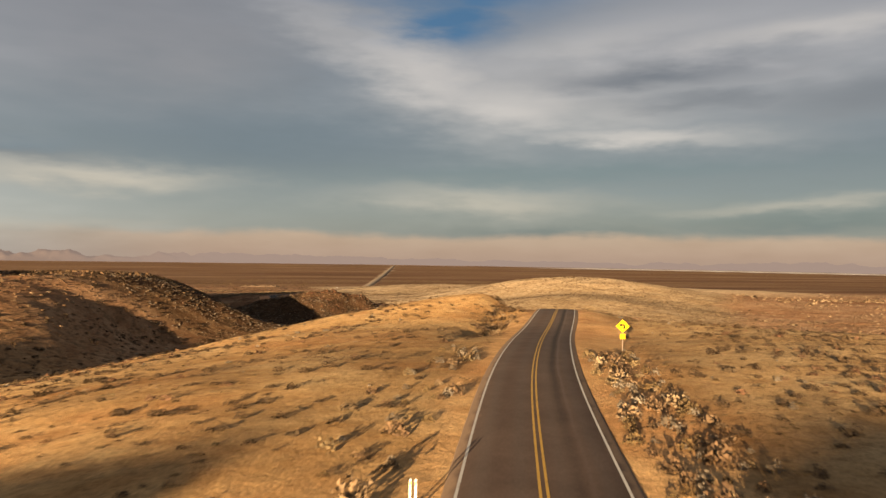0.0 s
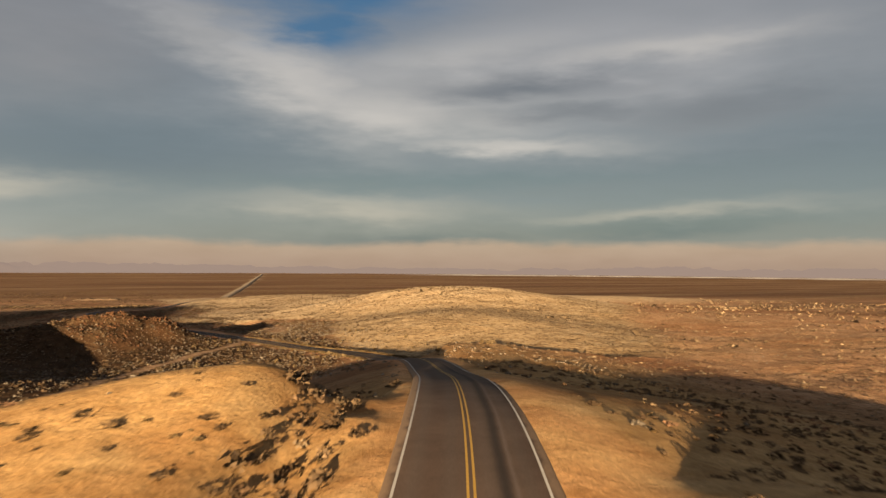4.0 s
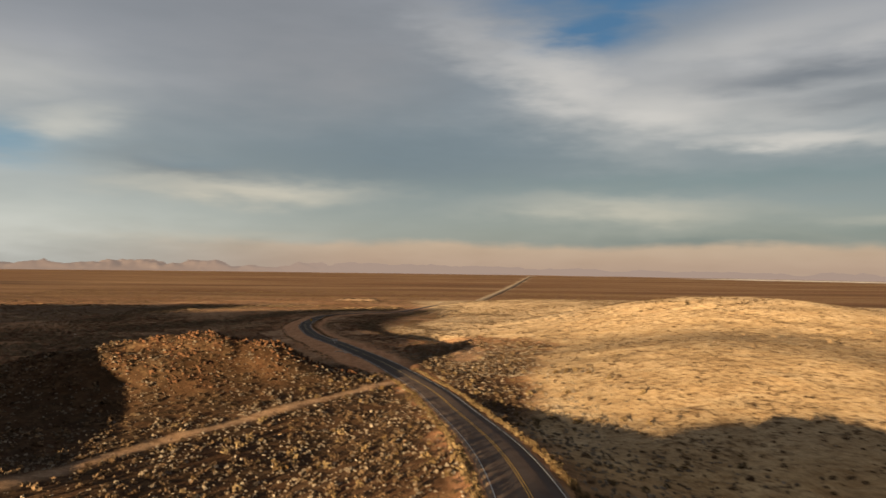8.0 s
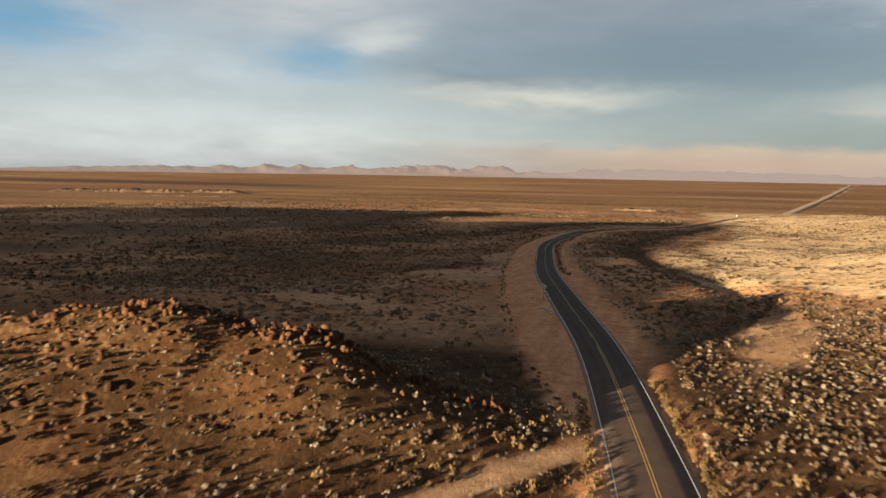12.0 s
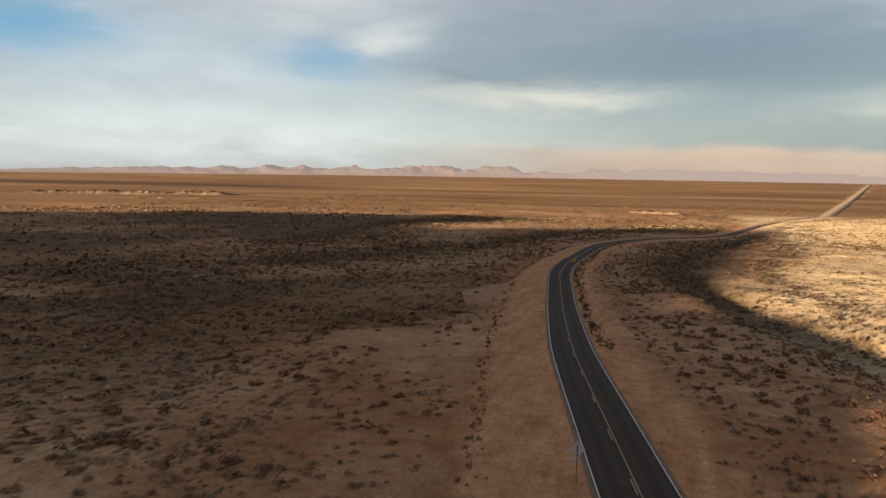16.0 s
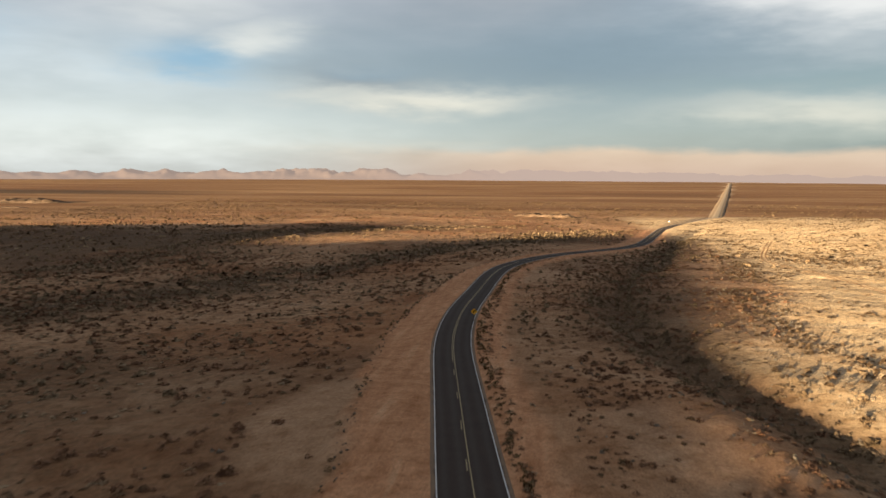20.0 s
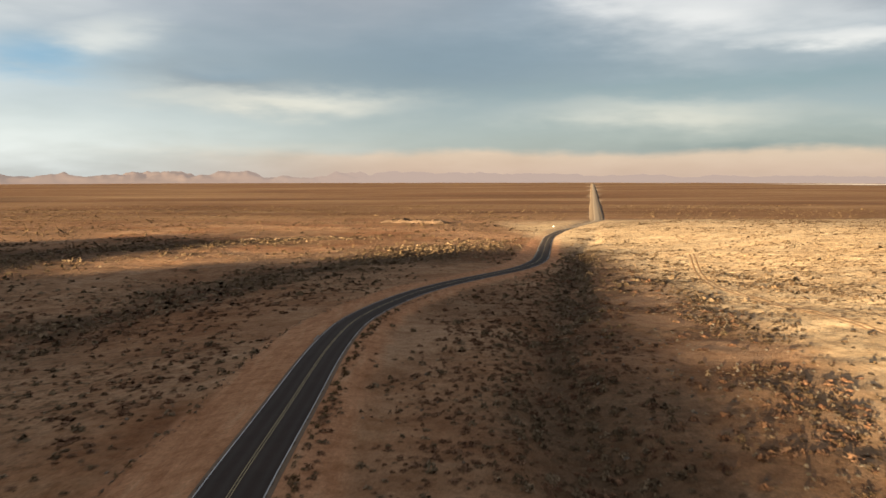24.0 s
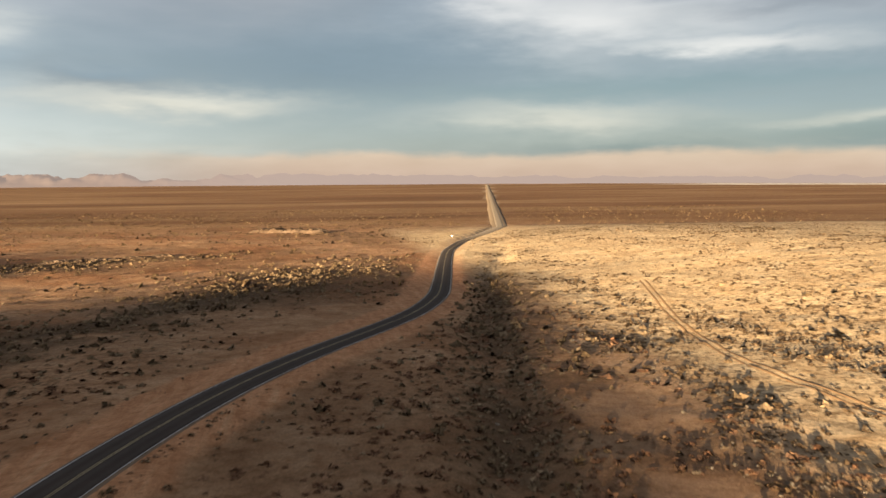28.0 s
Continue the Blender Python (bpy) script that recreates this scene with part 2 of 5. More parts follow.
    # dark band far out: a cloud's shadow painted into the ground colour
    c = n.mix(n.math("MULTIPLY", attr(n, "cloud_shade"), 0.75), c, (0.045, 0.030, 0.022))
    c = n.mix(attr(n, "playa"), c, (0.72, 0.66, 0.58))
    # graded dirt beside the road, and wheel tracks
    pale_dirt = (0.40, 0.30, 0.20)
    graded = n.ramp(n.noise(n.scaled(p, (0.5, 0.05, 0.5)), 1.2, 5.0, 0.6), (0.3, (0.43, 0.195, 0.090)), (0.55, (0.55, 0.268, 0.130)), (0.8, (0.63, 0.365, 0.195)))
    graded = n.mix(n.math("MULTIPLY", attr(n, "gold"), 0.8), graded, sand)
    graded = n.mix(attr(n, "dusty"), graded, pale_dirt)
    c = n.mix(attr(n, "graded"), c, graded)
    c = n.mix(n.math("MULTIPLY", attr(n, "track"), 0.9), c, n.ramp(small, (0.3, (0.27, 0.16, 0.09)), (0.7, (0.37, 0.235, 0.14))))
    pebbles = n.noise(p, 2.2, 4.0, 0.75)
    mottle = n.noise(n.scaled(p, (1, 1, 1), (13, 2, 5)), 0.42, 4.0, 0.65)
    c = n.mix(0.8, c, n.ramp(mottle, (0.32, (0.74, 0.66, 0.58)), (0.5, (1.0, 0.98, 0.96)), (0.68, (1.16, 1.18, 1.20))), "MULTIPLY")
    c = n.mix(0.75, c, n.ramp(grit, (0.30, 0.55), (0.5, 1.0), (0.72, 1.25)), "MULTIPLY")
    c = n.mix(0.6, c, n.ramp(pebbles, (0.32, 0.60), (0.5, 1.0), (0.68, 1.30)), "MULTIPLY")
    h = n.math("ADD", n.math("MULTIPLY", small, 0.45), n.math("ADD", n.math("MULTIPLY", grit, 0.22), n.math("MULTIPLY", pebbles, 0.35)))
    return c, n.bump(h, 0.6, 0.35)


GROUND = material("desert_ground", ground_colours, 0.97, 0.05)


def asphalt_colours(n):
    p = place(n)
    a = attr(n, "across")
    c = n.ramp(n.noise(n.scaled(p, (1, 1, 1)), 0.35, 5.0, 0.65), (0.3, (0.082, 0.051, 0.036)), (0.7, (0.125, 0.080, 0.057)))
    c = n.mix(attr(n, "fresh"), c, n.mix(0.7, c, (0.040, 0.029, 0.022)))
    wob = n.math("MULTIPLY", n.math("SUBTRACT", n.noise(p, 0.06, 3.0), 0.5), 0.5)
    a2 = n.math("ADD", a, wob)
    scar = n.math("EXPONENT", n.math("MULTIPLY", n.math("POWER", n.math("ABSOLUTE", n.math("MULTIPLY", n.math("SUBTRACT", a2, 1.78), 9.0)), 2.0), -1.0))
    seam = n.math("EXPONENT", n.math("MULTIPLY", n.math("POWER", n.math("ABSOLUTE", n.math("MULTIPLY", n.math("SUBTRACT", a2, 1.35), 3.2)), 2.0), -1.0))
    c = n.mix(n.math("MULTIPLY", seam, n.math("MULTIPLY", attr(n, "worn"), 0.85)), c, (0.022, 0.018, 0.016))
    c = n.mix(n.math("MULTIPLY", scar, n.math("MULTIPLY", attr(n, "worn"), 0.5)), c, (0.16, 0.12, 0.10))
    for at in (-2.3, -0.8, 0.75, 2.3):
        t = n.math("EXPONENT", n.math("MULTIPLY", n.math("POWER", n.math("ABSOLUTE", n.math("MULTIPLY", n.math("SUBTRACT", a2, at), 2.6)), 2.0), -1.0))
        c = n.mix(n.math("MULTIPLY", t, 0.22), c, (0.11, 0.096, 0.082))
    dirt = n.step(n.math("ADD", n.math("ABSOLUTE", a), n.math("MULTIPLY", n.noise(p, 0.8, 4.0), 0.9)), 3.35, 3.75)
    c = n.mix(n.math("MULTIPLY", dirt, 0.8), c, (0.28, 0.18, 0.11))
    c = n.mix(n.math("MULTIPLY", attr(n, "dusty"), 0.97), c, (0.33, 0.245, 0.16))
    c = n.mix(0.4, c, n.ramp(n.noise(p, 9.0, 2.0), (0.3, 0.6), (0.7, 1.3)), "MULTIPLY")
    return c, n.bump(n.noise(p, 14.0, 2.0), 0.4, 0.02)


ASPHALT = material("asphalt", asphalt_colours, 0.92, 0.12)


def paint(a, b, late):
    """Road paint a worn through to b; late: its tint on the younger asphalt of the plain."""
    def f(n):
        p = place(n)
        tired = n.step(n.node("ShaderNodeSeparateXYZ", (p,)).outputs[1], 300.0, 380.0)
        worn = n.step(n.noise(p, 1.6, 5.0, 0.7), 0.54, 0.76)
        return n.mix(worn, n.mix(tired, a, late), b)
    return f


WHITE_PAINT = material("white_road_paint", paint((0.50, 0.46, 0.40), (0.16, 0.13, 0.10), (0.62, 0.58, 0.52)), 0.7)
YELLOW_PAINT = material("yellow_road_paint", paint((0.48, 0.275, 0.05), (0.17, 0.105, 0.04), (0.40, 0.30, 0.15)), 0.7)


def leaf_colours(*stops, slope=0.4):
    def f(n):
        c = n.ramp(attr(n, "tone"), *stops)
        r = n.node("ShaderNodeNewGeometry").outputs["Random Per Island"]
        # fine twigs take the light from all about: the blades' slopes count for a part only
        facing = n.node("ShaderNodeVectorMath", (n.node("ShaderNodeNewGeometry").outputs["Normal"], (slope, slope, slope), (0.0, 0.0, 1.0)), operation="MULTIPLY_ADD").outputs[0]
        facing = n.node("ShaderNodeVectorMath", (facing,), operation="NORMALIZE").outputs[0]
        return n.mix(1.0, c, n.ramp(r, (0.0, 0.78), (1.0, 1.20)), "MULTIPLY"), facing
    return f


SCRUB = material("dry_scrub", leaf_colours((0.0, (0.19, 0.108, 0.056)), (0.4, (0.27, 0.162, 0.085)), (0.75, (0.35, 0.225, 0.122)), (1.0, (0.44, 0.305, 0.175)), slope=0.4), 0.95, 0.05)
PALE = material("pale_scrub", leaf_colours((0.0, (0.17, 0.122, 0.078)), (0.5, (0.25, 0.188, 0.128)), (1.0, (0.35, 0.275, 0.195)), slope=0.45), 0.95, 0.05)
STRAW = material("straw_grass", leaf_colours((0.0, (0.11, 0.064, 0.026)), (0.5, (0.165, 0.105, 0.047)), (1.0, (0.22, 0.15, 0.075)), slope=0.6), 0.95, 0.05)
DEEP = material("dark_brown_scrub", leaf_colours((0.0, (0.14, 0.082, 0.042)), (0.5, (0.21, 0.128, 0.066)), (1.0, (0.27, 0.168, 0.088)), slope=0.22), 0.95, 0.05)
DARK = material("olive_scrub", leaf_colours((0.0, (0.17, 0.108, 0.056)), (0.5, (0.245, 0.160, 0.086)), (1.0, (0.33, 0.222, 0.125)), slope=0.42), 0.95, 0.05)
RUST = material("rust_brown_scrub", leaf_colours((0.0, (0.18, 0.086, 0.045)), (0.5, (0.26, 0.130, 0.068)), (1.0, (0.33, 0.18, 0.097)), slope=0.4), 0.95, 0.05)
STEM = material("grey_twigs", lambda n: n.ramp(n.noise(place(n), 5.0), (0.3, (0.12, 0.085, 0.06)), (0.7, (0.2, 0.15, 0.11))), 0.95, 0.05)


def rock_colours(dark, lit, pale):
    def f(n):
        p = place(n)
        c = n.ramp(n.noise(p, 0.55, 6.0, 0.65), (0.3, dark), (0.5, lit), (0.72, pale))
        r = n.node("ShaderNodeNewGeometry").outputs["Random Per Island"]
        c = n.mix(1.0, c, n.ramp(r, (0.0, 0.70), (1.0, 1.25)), "MULTIPLY")
        return c, n.bump(n.noise(p, 2.5, 6.0, 0.7), 0.7, 0.25)
    return f


RED_ROCK = material("rust_rock", rock_colours((0.028, 0.012, 0.006), (0.062, 0.028, 0.013), (0.105, 0.054, 0.027)), 0.93, 0.1)
BROWN_ROCK = material("brown_rock", rock_colours((0.034, 0.018, 0.009), (0.070, 0.039, 0.019), (0.115, 0.068, 0.035)), 0.93, 0.1)
def badland_colours(n):
    p = place(n)
    c = n.ramp(n.noise(n.scaled(p, (0.05, 0.05, 0.5)), 1.0, 6.0, 0.65), (0.3, (0.05, 0.03, 0.018)), (0.5, (0.10, 0.064, 0.04)), (0.7, (0.19, 0.128, 0.085)))
    return c, n.bump(n.noise(p, 0.6, 6.0, 0.7), 0.6, 0.8)


BADLAND = material("pale_badland", badland_colours, 0.96, 0.05)
CHALK = material("chalky_stone", rock_colours((0.30, 0.26, 0.21), (0.48, 0.43, 0.36), (0.62, 0.57, 0.50)), 0.93, 0.1)
PALE_ROCK = material("pale_rock", rock_colours((0.10, 0.072, 0.047), (0.16, 0.12, 0.082), (0.22, 0.175, 0.125)), 0.93, 0.1)


def hazy_range():
    """Far mountains: rock under a dust haze that is painted into the material as emission."""
    m = bpy.data.materials.new("hazy_mountain")
    m.use_nodes = True
    n = Net(m.node_tree)
    p = place(n)
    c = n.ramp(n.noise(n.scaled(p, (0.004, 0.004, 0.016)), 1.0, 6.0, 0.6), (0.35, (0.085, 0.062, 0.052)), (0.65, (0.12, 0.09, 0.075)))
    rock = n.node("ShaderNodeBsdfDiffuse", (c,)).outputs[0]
    # painted haze: an even glow in the dust's colour, no lamp behind it
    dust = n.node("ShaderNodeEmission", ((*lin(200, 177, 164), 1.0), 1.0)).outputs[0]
    n.node("ShaderNodeOutputMaterial", (n.node("ShaderNodeMixShader", (attr(n, "haze_glow"), rock, dust)).outputs[0],))
    return m


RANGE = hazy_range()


def plain(name, c, roughness=0.6, spec=0.3, metal=0.0, wear=0.2):
    d = tuple(v * (1 - wear) for v in c)
    return material(name, lambda n: n.mix(n.noise(place(n), 3.0, 5.0, 0.6), d, c), roughness, spec, metal)


SIGN_YELLOW = plain("sign_yellow", (0.46, 0.30, 0.008), 0.85, 0.1, 0.0, 0.08)
SIGN_ORANGE = plain("sign_amber", (0.80, 0.42, 0.02), 0.45, 0.5, 0.0, 0.08)
SIGN_BLACK = plain("sign_black", (0.008, 0.008, 0.008), 0.95, 0.05)
STEEL = plain("galvanised_steel", (0.62, 0.61, 0.58), 0.55, 0.5, 0.25)
WOOD_POST = plain("weathered_post", (0.15, 0.115, 0.085), 0.9, 0.1)
WHITE_BODY = plain("white_enamel", (0.5, 0.49, 0.46), 0.5, 0.5)
CONCRETE = plain("old_concrete", (0.34, 0.31, 0.27), 0.9)
RUT = plain("pressed_sand", (0.34, 0.20, 0.10), 0.95, 0.05, 0.0, 0.35)
IRON = plain("rusty_iron", (0.07, 0.045, 0.03), 0.8)

# ---- lie of the land ----


def lattice(ix, iy, seed):
    h = (ix.astype(np.int64) * 374761393 + iy.astype(np.int64) * 668265263 + seed * 2147483647) & 0xFFFFFFFF
    h = ((h ^ (h >> 13)) * 1274126177) & 0xFFFFFFFF
    return ((h ^ (h >> 16)) & 0xFFFF) / 65535.0


def wave(x, y, size, seed=0):
    """Smooth value noise, 0..1, with lumps about size metres wide."""
    x, y = np.asarray(x, float) / size, np.asarray(y, float) / size
    ix, iy = np.floor(x), np.floor(y)
    fx, fy = x - ix, y - iy
    fx, fy = fx * fx * (3 - 2 * fx), fy * fy * (3 - 2 * fy)
    a, b = lattice(ix, iy, seed), lattice(ix + 1, iy, seed)
    c, d = lattice(ix, iy + 1, seed), lattice(ix + 1, iy + 1, seed)
    return (a * (1 - fx) + b * fx) * (1 - fy) + (c * (1 - fx) + d * fx) * fy


def fbm(x, y, size, octaves=4, seed=0):
    s, w, t = 0.0, 1.0, 0.0
    for k in range(octaves):
        s, t = s + w * wave(x + 17.3 * k, y - 9.1 * k, size / 2 ** k, seed + k), t + w
        w *= 0.5
    return s / t


def ease(v, lo, hi):
    q = np.clip((np.asarray(v, float) - lo) / (hi - lo), 0, 1)
    return q * q * (3 - 2 * q)


def hump(x, y, cx, cy, rx, ry=None, turn=0.0):
    ry = ry or rx
    c, s = math.cos(radians(turn)), math.sin(radians(turn))
    a, b = (x - cx) * c + (y - cy) * s, -(x - cx) * s + (y - cy) * c
    return np.exp(-(a / rx) ** 2 - (b / ry) ** 2)


# the road's line (x, y) and its grade (y, z)
LINE = np.array([(-60, -150), (-31, -80), (-10, -28), (11, 24), (21.5, 49), (35.3, 77.6), (53.6, 112), (67.1, 140), (80.8, 173.3), (90.8, 202), (94.4, 225), (95.8, 250), (95.4, 275), (94.2, 310), (90.9, 333), (87.3, 358), (83.1, 380), (77.5, 404), (70.4, 437), (64.1, 468), (56.8, 515), (51.9, 550), (47.6, 580), (46.6, 610), (47.8, 640), (48.6, 670), (50.9, 702), (57.9, 730), (66.8, 754), (79.6, 780), (92.7, 802), (106.8, 828), (117.5, 858), (127.5, 905), (139.8, 965), (155.1, 1035), (178, 1105), (208, 1170), (246, 1262), (1000, 4280)], float)
GRADE = np.array([(-200, 31), (-50, 32), (0, 32), (60, 32), (90, 31.2), (110, 32), (125, 31.5), (140, 30), (155, 28), (175, 26.5), (190, 25.3), (220, 21.3), (250, 19.5), (290, 16.8), (320, 15.7), (347, 14.9), (400, 13.7), (435, 12.8), (470, 11.1), (520, 8.4), (560, 7.3), (600, 7.4), (680, 5.8), (760, 3.4), (820, 0.9), (1000, -4.1), (1300, -9), (2000, -9), (4500, 4), (9000, 5)], float)


def smoothed(pts, step, width, end):
    t = np.arange(pts[0, 0], end, step)
    v = np.interp(t, pts[:, 0], pts[:, 1])
    k = np.exp(-np.linspace(-2, 2, int(4 * width / step) | 1) ** 2)
    pad = len(k) // 2
    lo, hi = v[0] + (v[0] - v[1]) * np.arange(pad, 0, -1), v[-1] + (v[-1] - v[-2]) * np.arange(1, pad + 1)
    return t, np.convolve(np.concatenate([lo, v, hi]), k / k.sum(), "valid")


RY, RX = smoothed(LINE[:, ::-1], 1.0, 13, 4280)
GY, GZ = smoothed(GRADE, 1.0, 10, 6000)


def road_x(y):
    return np.interp(y, RY, RX)


def road_z(y):
    return np.interp(y, GY, GZ)


def road_slope(y):
    return (road_x(y + 1.0) - road_x(y - 1.0)) / 2


def road_off(x, y):
    """Metres to the right of the road's middle."""
    return (x - road_x(y)) / np.sqrt(1 + road_slope(y) ** 2)


PLAIN = np.array([(-3000, 20), (-200, 17), (180, 15.5), (300, 14.6), (360, 13.8), (420, 12.2), (470, 10.0), (510, 8.2), (600, 6.4), (700, 4.4), (800, 1.5), (1000, -4), (1300, -9.5), (2200, -9), (4500, 4), (9000, 6)], float)
TRACK = np.array([(200, 17), (230, 31), (250, 40.6), (264, 45.5), (277, 52), (289, 60.5), (297, 65), (308, 73), (324, 84.5), (330, 88.5)], float)     # dirt track: y, x
RUTS = np.array([(640, 152), (694, 151), (727, 149.5), (760, 150.5), (800, 161), (870, 185), (960, 205), (1080, 230)], float)
WASH = np.array([(380, 118), (440, 112), (500, 100), (560, 88), (610, 80), (642, 80.5), (665, 84.5), (693, 90), (740, 104), (808, 119), (893, 142), (980, 168), (1080, 200)], float)
RANGE_V = np.array([(-1500, 14.0), (-900, 23.3), (-800, 43.1), (-758, 55.9), (-690, 66.1), (-655, 76.4), (-606, 75.5), (-575, 75), (-561, 72.6), (-545, 67), (-520, 60), (-485, 61.5), (-457, 67.3), (-430, 70.6), (-398, 76.2), (-360, 75.4), (-335, 73.6), (-312, 69.8), (-303, 67.5), (-287, 65.2), (-271, 62.9), (-260, 61.0), (-247, 58.7), (-234, 55.9), (-219, 54.5), (-209, 52.6), (-184, 50.3), (-169, 50.1), (-155, 39.6), (-148, 36.9), (-140, 35.0), (-131, 33.1), (-122, 31.3), (-110, 28.5), (-100, 25.7), (-80, 22.0), (-50, 14), (-36, 13), (-26, 19.1), (-17, 19.1), (-10, 13), (0, 12.5), (4, 16.6), (11, 17.5), (30, 13), (60, 7), (120, 6), (220, 3)], float)


def land(x, y):
    """Height of the ground without the small relief."""
    x, y = np.asarray(x, float), np.asarray(y, float)
    z = np.interp(y, PLAIN[:, 0], PLAIN[:, 1])
    z = z - 4.5 * ease(55 - x, 0, 75) * ease(y, 380, 450) * (1 - ease(y, 700, 900))
    z = z + 1.2 * (fbm(x, y, 130, 3, 5) - 0.5) * 2
    # the spur that the road comes over
    ax = 3 + 0.42 * (y - 10)
    d = (x - ax) / np.where(x < ax, 80, np.interp(y, [70, 125], [92, 58]))
    yy = y - 0.25 * (x - 80)
    west = np.interp(y, [105, 124, 145, 165, 230, 275], [1.0, 0.97, 0.68, 0.36, 0.05, 0.0])
    east = np.interp(yy, [100, 125, 185, 203, 222, 270], [1.0, 0.86, 0.655, 0.655, 0.10, 0.0])
    side = ease(x - road_x(y), -14, 10)
    spur = np.exp(-np.abs(d) ** np.where(x < ax, 2.2, np.interp(y, [70, 125], [3.6, 2.2]))) * (west * (1 - side) + east * side)
    z = z + (16.0 + 1.5 * (fbm(x, y, 45, 3, 2) - 0.5)) * spur
    z = z + 3.1 * hump(x, y, 44, 127, 15, 13, -30) + 1.6 * hump(x, y, 20, 121, 22, 11)
    # bowl behind the spur
    z = z - 2.0 * hump(x, y, 60, 205, 28, 28)
    # the shoulder east of the road breaks off along a rim
    rim = (x - 57) * 0.967 + (y - 100) * 0.255
    z = z - 5.0 * ease(rim, 0, 30) * ease(y, 62, 84) * (1 - ease(y, 126, 150)) * (1 - ease(x, 130, 170))
    z = z + 0.06 * np.clip(x - road_x(y) - 8, 0, 36) * (1 - ease(y, 80, 118)) * ease(y, -15, 12) * (1 - ease(x, 95, 130))
    # hollow east of the road behind the flat shoulder
    z = z - 4.0 * hump(x, y, 103, 134, 28, 11, 14) * ease(x, 68, 80)
    # rocky hill and red outcrop
    z = z + (19.8 * np.exp(-(((x + 58) / np.where(x > -58, np.clip(64 + 0.7 * (y - 245), 38, 64), 64)) ** 2 + ((y - 250) / 90) ** 2) ** 2.4) + 1.6 * hump(x, y, 17, 242, 22, 26) - 3.5 * hump(x, y, -88, 232, 26, 45)) * (0.97 + 0.06 * fbm(x, y, 22, 4, 8))
    z = z + (9.6 * hump(x, y, 31, 317, 24, 17, 15) + 7.4 * hump(x, y, 57, 326, 17, 9, 20)) * (0.78 + 0.44 * fbm(x, y, 7, 4, 3))
    # golden hill, and the bench beyond it
    z = z + 17 * hump(x, y, 226, 478, 80, 100, 20) + 8.0 * hump(x, y, 168, 330, 46, 60, -25) + 5.0 * hump(x, y, 330, 470, 120, 90)
    z = z + 1.5 * hump(x, y, 232, 505, 11, 9) + 1.0 * hump(x, y, -17, 268, 18, 16)
    z = z + 10 * ease(x, 140, 290) * ease(y, 560, 760) * (1 - ease(y, 980, 1350)) * (1 - ease(x, 420, 800))
    # the range to the south-west, whose shade lies over the plain
    a = radians(SUN_AZ - 180)
    u, v = math.sin(a) * x + math.cos(a) * y, math.cos(a) * x - math.sin(a) * y
    z = z + np.interp(v, RANGE_V[:, 0], RANGE_V[:, 1]) * np.exp(-np.abs((u + 150) / 75) ** 2.0) * (0.97 + 0.06 * fbm(x, y, 60, 3, 4))
    # washes
    wx = np.interp(y, WASH[:, 0], WASH[:, 1]) + 5 * (wave(y, y * 0, 30, 9) - 0.5)
    z = z - 2.0 * np.exp(-((x - wx) / 5.5) ** 2) * ease(y, 380, 460) * (1 - ease(y, 950, 1080))
    return z


def relief(x, y):
    """Small hummocks and rills."""
    near = 1 - ease(y, 900, 1500)
    return (0.9 * (fbm(x, y, 14, 3, 21) - 0.5) + 0.35 * (fbm(x, y, 3.5, 2, 33) - 0.5)) * near * np.where(y < 160, 0.6, 1.0)


def ground_z(x, y):
    x, y = np.asarray(x, float), np.asarray(y, float)
    z0, off, zr = land(x, y), road_off(x, y), road_z(y)
    d = np.abs(off)
    calm = ease(d, 4, 16)
    z0 = z0 + relief(x, y) * calm
    reach = np.maximum(d - 5.0, 0)
    z = np.clip(z0, zr - 0.10 - 0.20 * reach, zr - 0.10 + 0.62 * reach)
    z = np.where(d < 3.9, zr - 0.14, z)
    z = z0 + (z - z0) * ease(y, -70, -50)
    # ditch with a gnawed bank west of the road
    z = z - 1.7 * np.exp(-((off + 8.2 + 1.2 * (wave(x, y, 5, 41) - 0.5)) / 1.9) ** 2) * ease(y, 78, 92) * (1 - ease(y, 128, 150))
    # low berm along the graded strip
    z = z + 0.45 * np.exp(-((off + 12.2 + 0.8 * (wave(x, y, 12, 47) - 0.5)) / 0.9) ** 2) * ease(y, 360, 390) * (1 - ease(y, 740, 800))
    return np.where(y > 3800, z0, z)


def spread(lo, hi, step, far, growth=1.06):
    """Grid lines: even between lo and hi, ever wider out to far."""
    mid = list(np.arange(lo, hi, step))
    out, s, v = [], step, mid[-1]
    while v < far[1]:
        s *= growth
        v += s
        out.append(v)
    back, s, v = [], step, mid[0]
    while v > far[0]:
        s *= growth
        v -= s
        back.append(v)
    return np.array(back[::-1] + mid + out)


def mesh_of(name, verts, faces, attrs=None, smooth=False):
    me = bpy.data.meshes.new(name)
    verts, faces = np.asarray(verts, np.float32), np.asarray(faces, np.int32)
    k = faces.shape[1]
    me.vertices.add(len(verts))
    me.vertices.foreach_set("co", verts.ravel())
    me.loops.add(faces.size)
    me.loops.foreach_set("vertex_index", faces.ravel())
    me.polygons.add(len(faces))
    me.polygons.foreach_set("loop_start", np.arange(0, faces.size, k, dtype=np.int32))
    if smooth:
        me.polygons.foreach_set("use_smooth", np.ones(len(faces), bool))
    for key, vals in (attrs or {}).items():
        me.attributes.new(key, "FLOAT", "POINT").data.foreach_set("value", np.asarray(vals, np.float32))
    me.update(calc_edges=True)
    me.validate()
    return me


